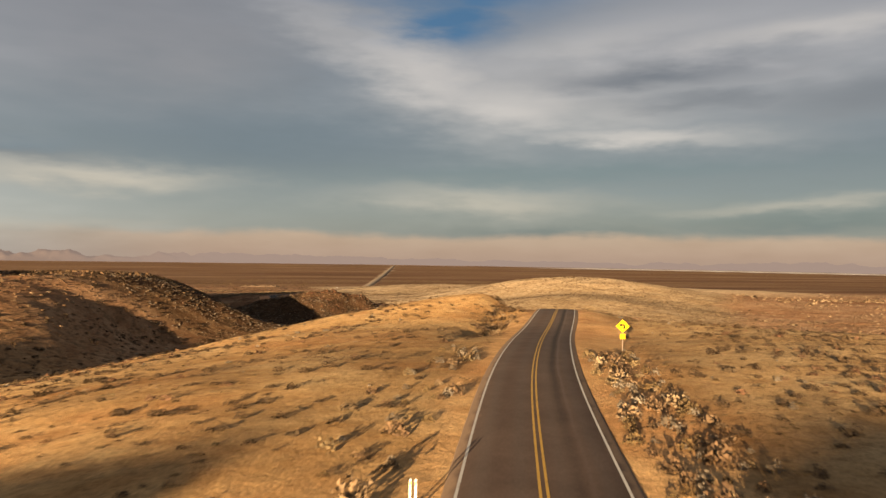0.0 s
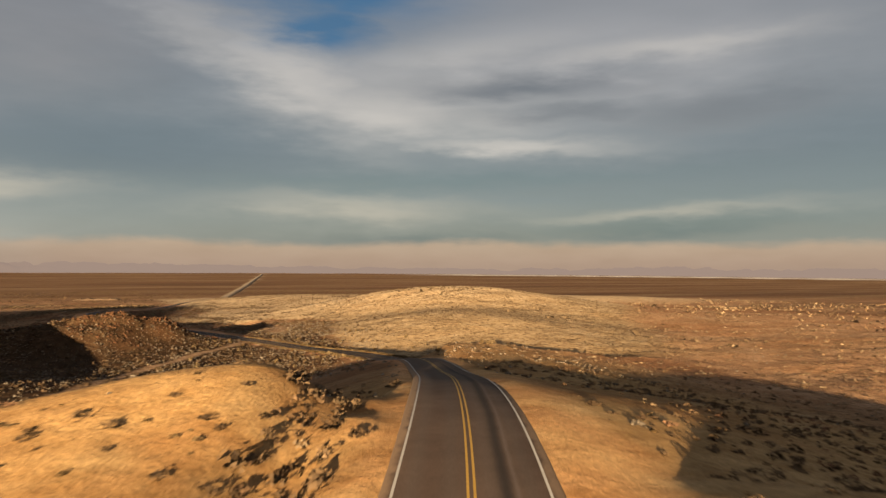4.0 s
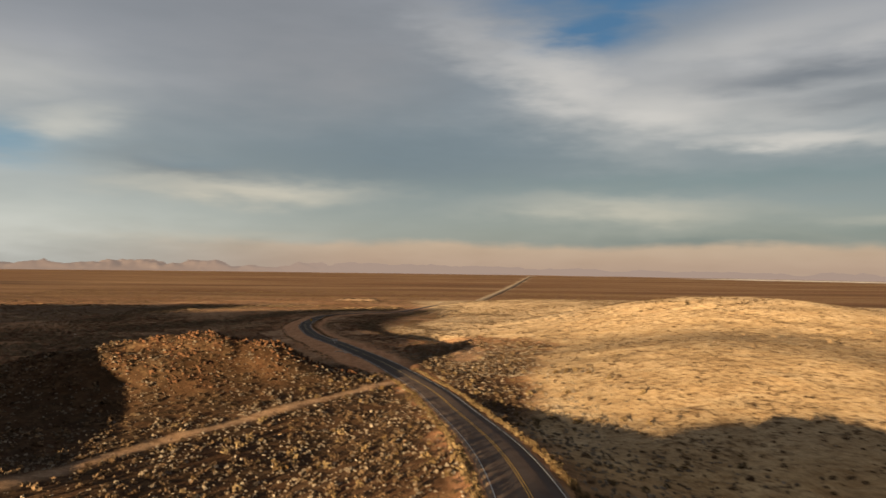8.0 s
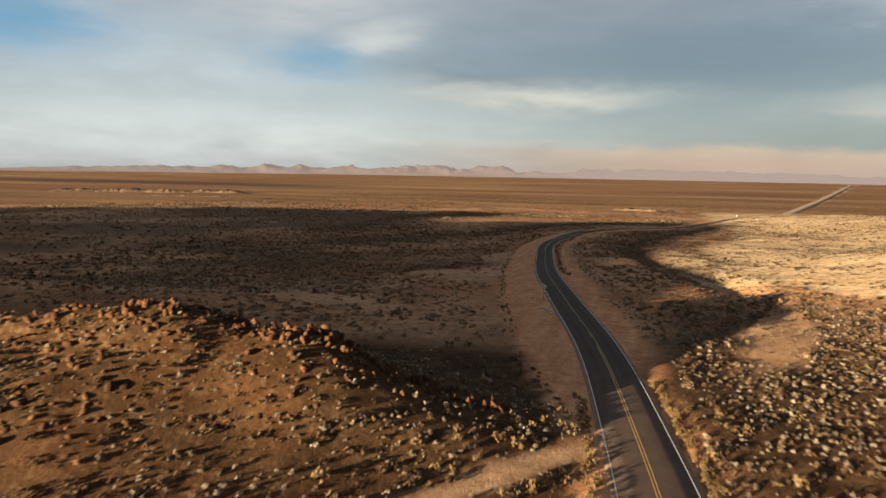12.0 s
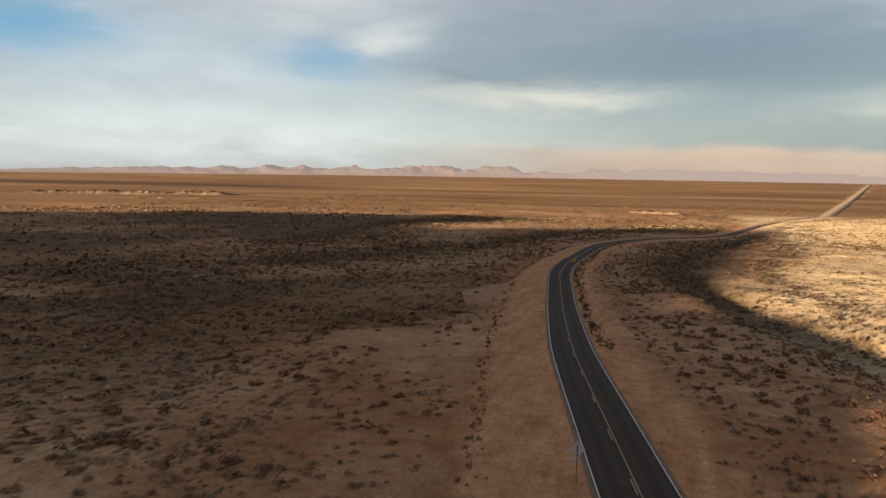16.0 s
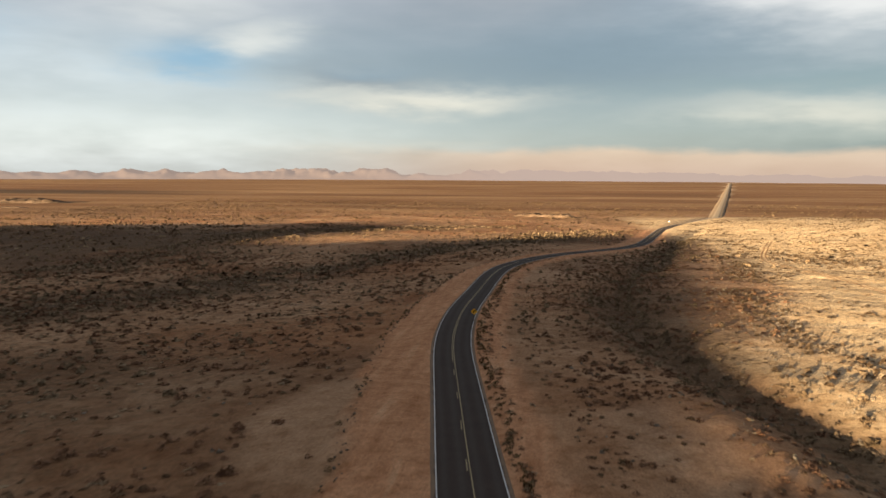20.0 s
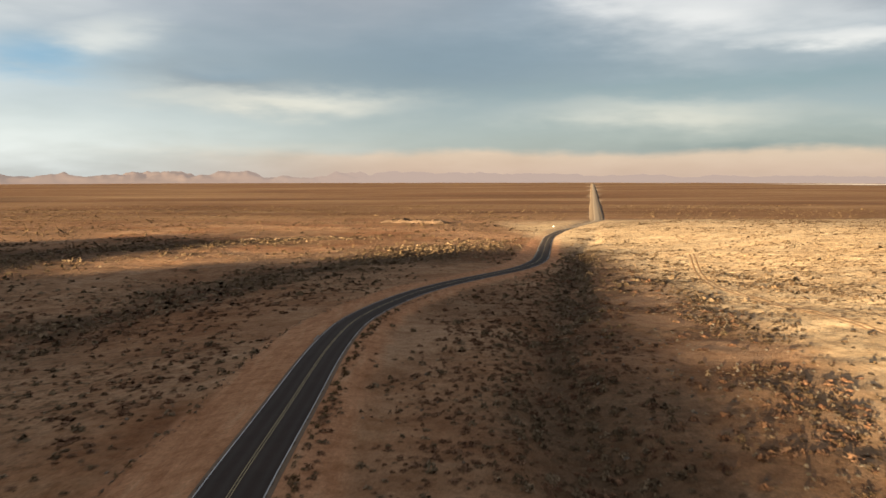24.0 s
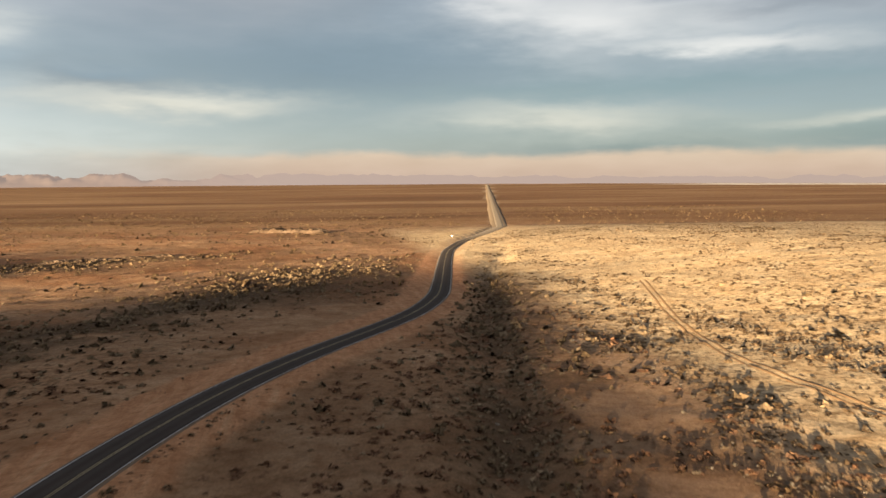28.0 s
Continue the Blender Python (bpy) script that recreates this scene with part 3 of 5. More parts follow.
def part(name, me, mat, parent=None, label=""):
    """One mesh object; a bmesh is turned into a mesh first."""
    if isinstance(me, bmesh.types.BMesh):
        bm, me = me, bpy.data.meshes.new(name)
        bm.to_mesh(me)
        bm.free()
    if mat and not me.materials:
        me.materials.append(mat)
    ob = new(name, me)
    ob.parent = parent
    return tagged(ob, label) if label else ob


def grid_faces(nx, ny):
    i = np.arange(nx * ny).reshape(ny, nx)
    return np.stack([i[:-1, :-1], i[:-1, 1:], i[1:, 1:], i[1:, :-1]], -1).reshape(-1, 4)


def golden(x, y):
    """Where bare pale sand prevails: the spur and the hill to the east of the road."""
    d = road_off(x, y)
    spur = ease(x, -75, -20) * (1 - ease(y - np.where(x > road_x(y), 50, 0), 120, 200)) * (1 - ease(x, 112, 160))
    hill = ease(hump(x, y, 205, 430, 95, 130, 15), 0.10, 0.34) + ease(x - 0.10 * np.clip(y - 560, 0, 300) - 12 * ease(y, 600, 670), 90, 116) * ease(y, 430, 540) * (1 - ease(y, 1150, 1400)) * (1 - ease(x, 500, 900))
    west = np.interp(y, [250, 291, 322, 353, 391, 424, 445, 470, 500, 586], [99, 107, 113, 122, 139, 134, 122, 104, 93, 90]) + 9 * (fbm(x, y, 18, 3, 201) - 0.5)
    hill = np.maximum(hill, ease(y, 222, 245) * (1 - ease(x, 280, 380)) * (1 - ease(y, 560, 620)))
    east = 138 + 0.72 * (y - 181) + 30 * (fbm(x, y, 60, 3, 203) - 0.5)
    hill = hill * (1 - 0.85 * ease(x - east, -8, 26) * (1 - ease(y, 600, 700)))
    hill = hill * np.where(y > 232, ease(x - west, -4, 5), 1.0)
    return np.clip(spur + hill, 0, 1)


STRIP_A = np.array([(560, -84), (615, -62), (662, -44), (709, -26), (810, 19), (850, 44), (890, 66), (945, 86), (1000, 104)], float)   # belts of dark brush: y, x
STRIP_B = np.array([(700, -330), (780, -250), (860, -165), (897, -127), (1009, -21), (1060, 30)], float)


def belts(x, y):
    """Dark brush belts: two across the western plain, one along the wash, 0..1."""
    fray = 1.0 + 0.9 * (fbm(x, y, 28, 4, 82) - 0.5) * 2
    a = np.exp(-((x - np.interp(y, STRIP_A[:, 0], STRIP_A[:, 1])) / (21 * fray)) ** 2) * ease(y, 560, 620) * (1 - ease(y, 930, 990))
    b = np.exp(-((x - np.interp(y, STRIP_B[:, 0], STRIP_B[:, 1])) / (34 * fray)) ** 2) * ease(y, 700, 800) * (1 - ease(y, 1010, 1060))
    c = np.exp(-((x - np.interp(y, WASH[:, 0], WASH[:, 1]) - 1) / (8 * fray)) ** 2) * ease(y, 440, 520) * (1 - ease(y, 900, 960))
    d = 0.85 * ease(18 - x, 0, 60) * ease(y, 395, 435) * (1 - ease(y, 540, 640)) * ease(fbm(x, y, 40, 3, 88), 0.3, 0.6)
    e = 0.8 * ease(-35 - x, 0, 90) * ease(y, 520, 640) * (1 - ease(y, 880, 1000)) * ease(fbm(x, y, 60, 3, 89), 0.25, 0.55)
    return np.clip(np.maximum.reduce([a, b, 0.9 * c, d, e]) * ease(fbm(x, y, 11, 3, 85), 0.08, 0.42), 0, 1)


def bare_sand(x, y):
    """Smooth patches of sand on which next to nothing grows, 0..1."""
    a = hump(x, y, 123, 737, 8, 17, -30) + hump(x, y, 114, 702, 7, 9) + hump(x, y, 117, 671, 13, 10, 10) + hump(x, y, 132, 764, 7, 6)
    a = a + hump(x, y, 77, 532, 6.5, 15, 8) + hump(x, y, 38, 537, 9, 20, 5) + hump(x, y, 45, 464, 9, 20, 5) + hump(x, y, 30, 474, 7, 9) + hump(x, y, 64, 690, 6, 20, -12)
    a = a + hump(x, y, 111, 386, 6, 32, -11) + 0.8 * hump(x, y, 30, 400, 22, 7, -20)
    return ease(a + 0.55 * (fbm(x, y, 9, 4, 261) - 0.5), 0.22, 0.66)


def growth_of(x, y):
    """How thick the brush stands, 0..1."""
    g = ease(fbm(x, y, 55, 4, 61), 0.42, 0.66)
    wx = np.interp(y, WASH[:, 0], WASH[:, 1])
    g = np.maximum(g, 0.6 * np.exp(-((x - wx - 2) / 8) ** 2) * ease(y, 400, 520) * (1 - ease(y, 1000, 1150)))
    g = np.maximum(g, 0.9 * ease(32 - x, 0, 45) * ease(y, 385, 420) * (1 - ease(y, 560, 700)))
    return np.clip(np.maximum(g, belts(x, y)), 0, 1)


gx = spread(-85.0, 215.0, 1.8, (-5200, 5200))
gy = spread(-15.0, 860.0, 2.0, (-1500, 5100), 1.045)
X, Y = np.meshgrid(gx, gy)
X, Y = X.ravel(), Y.ravel()
off = road_off(X, Y)
edge = 1.6 * (fbm(X, Y, 9, 3, 71) - 0.5) * 2
wl = np.interp(Y, [-100, 160, 330, 360, 400, 900, 1300], [5.2, 5.2, 5.5, 11, 13, 11.5, 6])
wr = np.interp(Y, [-100, 60, 100, 160, 240, 352, 392, 900, 1300], [5.2, 9.0, 9.0, 5.2, 5.2, 5.2, 9.5, 8.0, 6])
graded = 1 - ease(np.where(off < 0, -off - wl, off - wr) + edge, -0.6, 0.9)
graded = graded * np.where(off > 3.5, 1.0 - 0.65 * ease(Y, 205, 220) * (1 - ease(Y, 352, 385)), 1.0)
tx = np.interp(Y, TRACK[:, 0], TRACK[:, 1])
track = (1 - ease(np.abs(X - tx) + 0.5 * edge, 1.2, 2.4)) * ease(Y, 205, 215) * (1 - ease(Y, 326, 332))
far = ease(np.hypot(X - 90, Y - 500), 620, 1000)
reach = np.hypot(X - 60, Y - 320)
playa = ease(reach, 3850, 3950) * (1 - ease(reach, 4200, 4290)) * ease(np.degrees(np.arctan2(X, Y)), 22, 29) * 0.9
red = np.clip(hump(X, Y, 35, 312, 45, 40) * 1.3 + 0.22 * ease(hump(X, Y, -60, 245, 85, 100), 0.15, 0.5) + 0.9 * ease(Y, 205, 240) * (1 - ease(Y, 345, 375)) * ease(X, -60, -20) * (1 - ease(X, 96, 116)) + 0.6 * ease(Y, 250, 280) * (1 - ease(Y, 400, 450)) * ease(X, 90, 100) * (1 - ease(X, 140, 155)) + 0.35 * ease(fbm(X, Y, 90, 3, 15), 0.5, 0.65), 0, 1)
# the masks include the painted cloud shadow on the far western plain
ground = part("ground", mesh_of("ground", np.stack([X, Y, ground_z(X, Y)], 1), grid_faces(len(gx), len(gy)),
                                {"graded": graded, "track": track, "far": far, "playa": playa, "cloud_shade": ease(Y, 1850, 1950) * (1 - ease(Y, 2150, 2300)) * (1 - ease(X, -1000, -500)), "red": red * (1 - far) * (1 - golden(X, Y) * ease(Y, 215, 245)), "gold": golden(X, Y), "bare": 0.8 * ease(off, 8, 15) * (1 - ease(Y, 96, 125)) * (1 - ease(off, 60, 90)), "dusty": ease(Y, 1080, 1200), "veg": growth_of(X, Y) * ease(np.abs(off), 9, 34) - 0.4 * (1 - ease(np.abs(off), 10, 42)) * ease(Y, 330, 400), "belt": belts(X, Y) * ease(np.abs(off), 9, 16) * (1 - bare_sand(X, Y)), "smooth_sand": bare_sand(X, Y)}, True), GROUND)
tagged(ground, "sandy desert ground with hills, washes and a far brown plain", "ground", kind="structure")

# ---- the road ----
ry = np.concatenate([np.arange(-48, 1000, 1.5), np.arange(1000, 4200, 20.0)])


def ribbon(offsets, lift, y=ry, attrs=False):
    s = road_slope(y)
    q = np.sqrt(1 + s * s)
    rows = []
    for o, dz in zip(offsets, lift):
        rows.append(np.stack([road_x(y) + o / q, y - o * s / q, road_z(y) + dz + 0.8 * ease(y, 1090, 1260)], 1))
    v = np.stack(rows, 1).reshape(-1, 3)
    n = len(offsets)
    return v, grid_faces(n, len(y)), {"dusty": np.repeat(ease(y, 1080, 1190), n), "fresh": np.repeat(ease(y, 325, 372), n), "across": np.tile(offsets, len(y)), "worn": np.repeat((1 - ease(y, 165, 215)) * ease(fbm(y, y * 0, 40, 2, 3), 0.2, 0.5), n)}


offs = [-3.62, -3.4, -1.7, 0.0, 1.7, 3.4, 3.62]
road = part("road", mesh_of("road", *ribbon(offs, [-0.2, -0.01, 0.035, 0.06, 0.035, -0.01, -0.2]), False), ASPHALT)
tagged(road, "worn two-lane asphalt road winding across the desert", "road", kind="structure")


fy = np.arange(1170, 4200, 15.0)
shoulder = part("road_shoulder", mesh_of("road_shoulder", *ribbon([-9.5, -7, -3.7, 3.7, 6, 8.5], [-1.5, -0.12, -0.05, -0.05, -0.12, -1.5], fy), True), None)
tagged(shoulder, "pale dusty dirt shoulders of the far straight road", "road shoulder", kind="structure")
shoulder.data.materials.append(material("pale_dirt", lambda n: n.ramp(n.noise(place(n), 0.12, 5.0, 0.65), (0.3, (0.21, 0.14, 0.082)), (0.7, (0.36, 0.255, 0.16))), 0.96, 0.05))


def line_z(o):
    return 0.06 - abs(o) * 0.0206 + 0.006


def stripe(name, o, w, mat, lo, hi, label, dash=None):
    if dash is None:
        y = ry[(ry >= lo) & (ry <= hi)]
        v, f, _ = ribbon([o - w / 2, o + w / 2], [line_z(o)] * 2, y)
    else:
        vs, fs, k = [], [], 0
        for a in np.arange(lo, hi, dash[1]):
            v, f, _ = ribbon([o - w / 2, o + w / 2], [line_z(o)] * 2, np.linspace(a, a + dash[0], 4))
            vs.append(v), fs.append(f + k)
            k += len(v)
        v, f = np.concatenate(vs), np.concatenate(fs)
    return part(name, mesh_of(name, v, f), mat, road, label)


stripe("edge_line", -3.0, 0.11, WHITE_PAINT, -48, 1320, "white edge line")
stripe("edge_line", 3.0, 0.11, WHITE_PAINT, -48, 1320, "white edge line")
stripe("centre_line", 0.13, 0.105, YELLOW_PAINT, -48, 1320, "yellow centre line")
stripe("centre_line", -0.13, 0.105, YELLOW_PAINT, -48, 372, "yellow centre line")
stripe("centre_line", -0.13, 0.105, YELLOW_PAINT, 565, 1320, "yellow centre line")
stripe("centre_dashes", -0.13, 0.105, YELLOW_PAINT, 378, 560, "dashed yellow centre line", (3.0, 12.0))

# ---- far mountains ----


def mountains():
    azs = np.radians(np.arange(-64, 78, 0.12))
    deg = np.degrees(azs)
    env = np.interp(deg, [-64, -46, -38, -30, -16, -8, -2, 6, 14, 22, 30, 38, 44, 52, 60, 78], [18, 22, 40, 58, 66, 70, 70, 60, 50, 44, 40, 52, 60, 56, 58, 54])
    rows, haze_glow = [], []
    for k, r in enumerate(np.linspace(4330, 4600, 12)):
        t = k / 11
        x, y = 60 + r * np.sin(azs), 320 + r * np.cos(azs)
        crag = 1 - np.abs(2 * fbm(x, y, 230, 5, 90) - 1)
        crag2 = fbm(x, y, 60, 3, 95)
        h = env * np.sin(min(t * 1.15, 1.0) * math.pi / 2) ** 1.2 * (0.25 + 0.80 * crag ** 1.6 + 0.28 * (crag2 - 0.5))
        rows.append(np.stack([x, y, land(x, y) - 6 + np.maximum(h, 0)], 1))
        haze_glow.append(0.62 + 0.365 * ease(deg, -16, 0))
    v = np.concatenate(rows)
    return mesh_of("mountain_range", v, grid_faces(len(azs), 12), {"haze_glow": np.concatenate(haze_glow)})


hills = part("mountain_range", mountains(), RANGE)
tagged(hills, "low desert mountain range with dust haze painted on as a glow", "mountains", kind="structure")

# ---- brush ----


def dome(n, size, tall, seed, spread_out=1.6):
    """Loose leaf and twig blades over a low dome, about 1 m across: points of n triangles."""
    g = np.random.default_rng(seed)
    a, c = g.uniform(0, 2 * math.pi, n), g.uniform(0.02, 1.0, n)
    s = np.sqrt(1 - c * c)
    d = np.stack([s * np.cos(a), s * np.sin(a), c], 1)
    lump = 1 + 0.28 * np.sin(a * 3 + seed) * s
    p = d * (g.uniform(0.55, 1.0, n) * lump)[:, None] * (0.5, 0.5, tall)
    nrm = d + g.normal(0, spread_out, (n, 3))
    nrm /= np.linalg.norm(nrm, axis=1)[:, None]
    t1 = np.cross(nrm, g.normal(0, 1, (n, 3)))
    t1 /= np.linalg.norm(t1, axis=1)[:, None]
    t2 = np.cross(nrm, t1)
    sz = size * g.uniform(0.6, 1.3, n)[:, None]
    tri = np.stack([p + t1 * sz, p - 0.5 * t1 * sz + 0.8 * t2 * sz, p - 0.5 * t1 * sz - 0.8 * t2 * sz], 1)
    tri[:, :, 2] = np.maximum(tri[:, :, 2], -0.03)
    return tri.reshape(-1, 3)


def scatter(name, forms, xy, size, tone, mat, label, category="shrub", sink=0.04, tall=None, faces=None):
    """One mesh of many plants or stones on the ground, each a turned and scaled copy of one of the forms."""
    g = np.random.default_rng(len(xy))
    pick = g.integers(0, len(forms), len(xy))
    turn = g.uniform(0, 2 * math.pi, len(xy))
    z = ground_z(xy[:, 0], xy[:, 1]) - sink * size
    vs, ts, fs, k = [], [], [], 0
    tall = np.ones(len(xy)) if tall is None else tall
    for i, f in enumerate(forms):
        m = np.where(pick == i)[0]
        if not len(m):
            continue
        c, s = np.cos(turn[m])[:, None], np.sin(turn[m])[:, None]
        sx = size[m][:, None]
        v = np.stack([(f[None, :, 0] * c - f[None, :, 1] * s) * sx + xy[m, 0][:, None], (f[None, :, 0] * s + f[None, :, 1] * c) * sx + xy[m, 1][:, None],
                      f[None, :, 2] * sx * tall[m][:, None] + z[m][:, None]], 2)
        vs.append(v.reshape(-1, 3))
        ts.append(np.repeat(tone[m], len(f)))
        if faces is None:
            fs.append(np.arange(k, k + len(m) * len(f)).reshape(-1, 3))
        else:
            fs.append((faces[None] + (np.arange(len(m)) * len(f))[:, None, None] + k).reshape(-1, 3))
        k += len(m) * len(f)
    ob = part(name, mesh_of(name, np.concatenate(vs), np.concatenate(fs), {"tone": np.concatenate(ts)}), mat)
    return tagged(ob, label, category, kind="stuff")


def clear_of(x, y, wide=0.0):
    """True where neither road, shoulder nor track runs."""
    o = road_off(x, y)
    lim = np.where(o < 0, np.interp(y, [-100, 330, 360, 400, 900, 4000], [4.6, 4.8, 10, 12, 10.5, 12]), np.interp(y, [-100, 60, 75, 110, 160, 240, 340, 360, 900, 4000], [4.6, 4.6, 9, 9, 4.8, 5.4, 5.6, 8.5, 7.0, 12]))
    t = np.abs(x - np.interp(y, TRACK[:, 0], TRACK[:, 1]))
    q = np.abs(x - np.interp(y, RUTS[:, 0], RUTS[:, 1]))
    return (np.abs(o) > lim + wide) & ~((t < 1.9) & (y > 205) & (y < 332)) & ~((q < 1.8) & (y > 640) & (y < 1000))


def sow(x0, x1, y0, y1, per_m2, density, seed):
    """Random places in a rectangle, kept by a density map of 0..1."""
    g = np.random.default_rng(seed)
    n = int((x1 - x0) * (y1 - y0) * per_m2)
    x, y = g.uniform(x0, x1, n), g.uniform(y0, y1, n)
    keep = (g.uniform(0, 1, n) < density(x, y) * (1 - 0.88 * bare_sand(x, y))) & clear_of(x, y)
    return np.stack([x[keep], y[keep]], 1)


def flight(y):
    """x of the line over which one looks down, for the choice of finer plants."""
    return np.interp(y, [0, 60, 120, 190, 250, 300, 400, 480, 560, 640], [0, 24, 58, 88, 93, 90, 69, 60, 60, 72])


def open_scrub(x, y):
    g = growth_of(x, y)
    clump = ease(fbm(x, y, 9, 2, 44), 0.38, 0.62)
    d = 0.12 + 0.95 * g * clump + 0.30 * clump
    d = d * (1 - ease(golden(x, y), 0.3, 0.7))
    d = np.where(hump(x, y, -70, 250, 60, 85) > 0.35, 0.8, d)
    d = d * (1 - 0.7 * ease(y, 205, 240) * (1 - ease(y, 345, 372)) * (1 - ease(x, 100, 120)))
    return np.clip(d * (0.22 + 0.78 * ease(np.abs(road_off(x, y)), 10, 44)), 0, 1)


def split(xy, lo, hi):
    """Those whose distance from the line of flight lies between lo and hi."""
    d = np.abs(xy[:, 0] - flight(xy[:, 1])) + np.maximum(xy[:, 1] - 660, 0)
    return xy[(d >= lo) & (d < hi)]


FINE = [dome(44, 0.15, 0.62, s) for s in range(5)]
FINEST = [dome(96, 0.091, 0.62, s + 60) for s in range(4)]
COMPACT = [dome(24, 0.24, 0.52, s + 100, 0.45) for s in range(4)]
COMPACT_FAR = [dome(16, 0.31, 0.48, s + 120, 0.45) for s in range(4)]
PLAINER = [dome(16, 0.27, 0.55, s + 20) for s in range(5)]
ROUGH = [dome(8, 0.40, 0.5, s + 40) for s in range(4)]


def plants(name, xy, sizes, mat, label, seed, tones=(0, 1), tall=(0.7, 1.2)):
    g = np.random.default_rng(seed)
    close = (xy[:, 1] < 105) & (np.abs(xy[:, 0] - flight(xy[:, 1])) < 28)
    bands = [(FINE, 0, 46), (PLAINER, 46, 130), (ROUGH, 130, 1e6)] if mat != PALE else [(COMPACT, 0, 60), (COMPACT_FAR, 60, 1e6)]
    for forms, lo, hi in [(FINEST, -1, -1)] + bands:
        p = xy[close] if lo < 0 else split(xy[~close], lo, hi)
        if len(p):
            s = sizes[0] + (sizes[1] - sizes[0]) * g.uniform(0, 1, len(p)) ** 1.9
            scatter(name, forms, p, s, g.uniform(*tones, len(p)), mat, label, tall=g.uniform(*tall, len(p)))


def hedges(x, y):
    """Bushes that stand in rows along shallow runnels on the eastern sand."""
    fray = 5 * (fbm(x, y, 15, 3, 66) - 0.5)
    a = np.exp(-((x - np.interp(y, [690, 717, 745, 770, 800], [124, 130, 131, 134, 141]) + fray) / 6.0) ** 2) * ease(y, 672, 700) * (1 - ease(y, 775, 800))
    b = np.exp(-((x - np.interp(y, [735, 800, 830, 870, 900], [176, 166, 163, 160, 150]) + fray) / 3.4) ** 2) * ease(y, 725, 750) * (1 - ease(y, 890, 920))
    c = np.exp(-((x - np.interp(y, [690, 752, 765, 785, 810], [186, 166, 160, 155, 146]) + fray) / 3.6) ** 2) * ease(y, 690, 715) * (1 - ease(y, 790, 815))
    d = np.exp(-((x - np.interp(y, [520, 600, 660, 720], [112, 108, 114, 150]) + fray) / 4.5) ** 2) * ease(y, 500, 530) * (1 - ease(y, 690, 720)) * 0.8
    return np.maximum.reduce([a, b, c, d]) * (0.35 + 0.65 * ease(fbm(x, y, 6, 2, 67), 0.3, 0.5))


def pale_bed(x, y):
    """Beds of pale low bushes: round the outcrop, along the wash and on the flats to the east."""
    near = ease(y, 205, 250) * (1 - ease(y, 335, 372)) * (1 - ease(np.abs(x - 45), 60, 90)) * 0.85
    wash = ease(road_off(x, y), 5, 9) * (1 - ease(golden(x, y), 0.2, 0.6)) * (1 - ease(x, 150, 165)) * ease(y, 235, 265) * (1 - ease(y, 395, 440))
    arm = np.exp(-((x - 150 - 0.25 * (y - 430)) / 9) ** 2) * ease(y, 400, 430) * (1 - ease(y, 520, 580)) * 0.7
    row = np.exp(-((x - 98 - 0.07 * (y - 460)) / 12) ** 2) * ease(y, 430, 470) * (1 - ease(y, 660, 720)) * 0.4
    row2 = hedges(x, y)
    west = np.exp(-((x - np.interp(y, [408, 412, 421, 429, 455, 515], [54, 45, 35, 27, 5, -47])) / 5.0) ** 2) * 1.3 * ease(y, 404, 412) * (1 - ease(y, 470, 515))
    clump = ease(fbm(x, y, 7, 3, 12), 0.36, 0.58)
    return np.clip(np.maximum.reduce([near, wash, arm, row, row2, west]) * (0.25 + 0.75 * clump) + 0.008, 0, 1)


plants("dry_scrub", sow(-130, 330, -10, 900, 0.21, open_scrub, 1), (0.3, 1.25), SCRUB, "low brown dry desert shrubs dotted over the sand", 1, tall=(0.4, 0.75))
def sand_scrub(x, y):
    """Single brown shrubs on the bare sand, closer on some slopes than on others."""
    clump = ease(fbm(x, y, 10, 2, 144), 0.34, 0.6)
    return ease(golden(x, y), 0.3, 0.7) * (0.25 + 0.75 * clump) * np.where(y < 220, 0.8, 1.0) * (0.4 + 0.6 * ease(np.abs(road_off(x, y)), 8, 26))


def slope_scrub(x, y):
    """Dense brown brush round the outcrop and down to the road."""
    return 0.95 * ease(y, 205, 240) * (1 - ease(y, 340 + 80 * (x > 96), 368 + 85 * (x > 96))) * ease(x, -60, -10) * (1 - ease(x, 140, 155)) * (1 - ease(golden(x, y), 0.2, 0.6)) * (0.35 + 0.65 * ease(fbm(x, y, 8, 3, 171), 0.34, 0.56))


plants("hill_scrub", sow(-120, 20, 140, 340, 0.09, lambda x, y: ease(hump(x, y, -58, 245, 75, 95), 0.1, 0.5), 26), (0.5, 1.6), DEEP, "dark brown brush between the rocks of the hill", 26, tall=(0.5, 0.9))
plants("hedge_scrub", sow(90, 200, 500, 925, 0.8, hedges, 28), (0.35, 1.05), DEEP, "dark brown bushes in rows along runnels in the sand", 28, tall=(0.7, 1.1))
plants("mesa_scrub", sow(88, 150, 150, 222, 0.1, lambda x, y: ease(road_off(x, y), 7, 12) * (0.3 + 0.7 * ease(fbm(x, y, 8, 2, 58), 0.4, 0.55)), 29), (0.3, 0.9), SCRUB, "brown scrub on the flat bench beside the road", 29, tall=(0.6, 1.0))
plants("slope_scrub", sow(-60, 155, 205, 455, 0.42, slope_scrub, 24), (0.35, 1.3), DEEP, "dense dark brown brush below the red outcrop", 24, tall=(0.6, 1.0))
plants("sand_shrubs", sow(-80, 420, -10, 1150, 0.13, sand_scrub, 21), (0.3, 1.15), DEEP, "small dark brown shrubs scattered on golden sand", 21, tall=(0.4, 0.7))
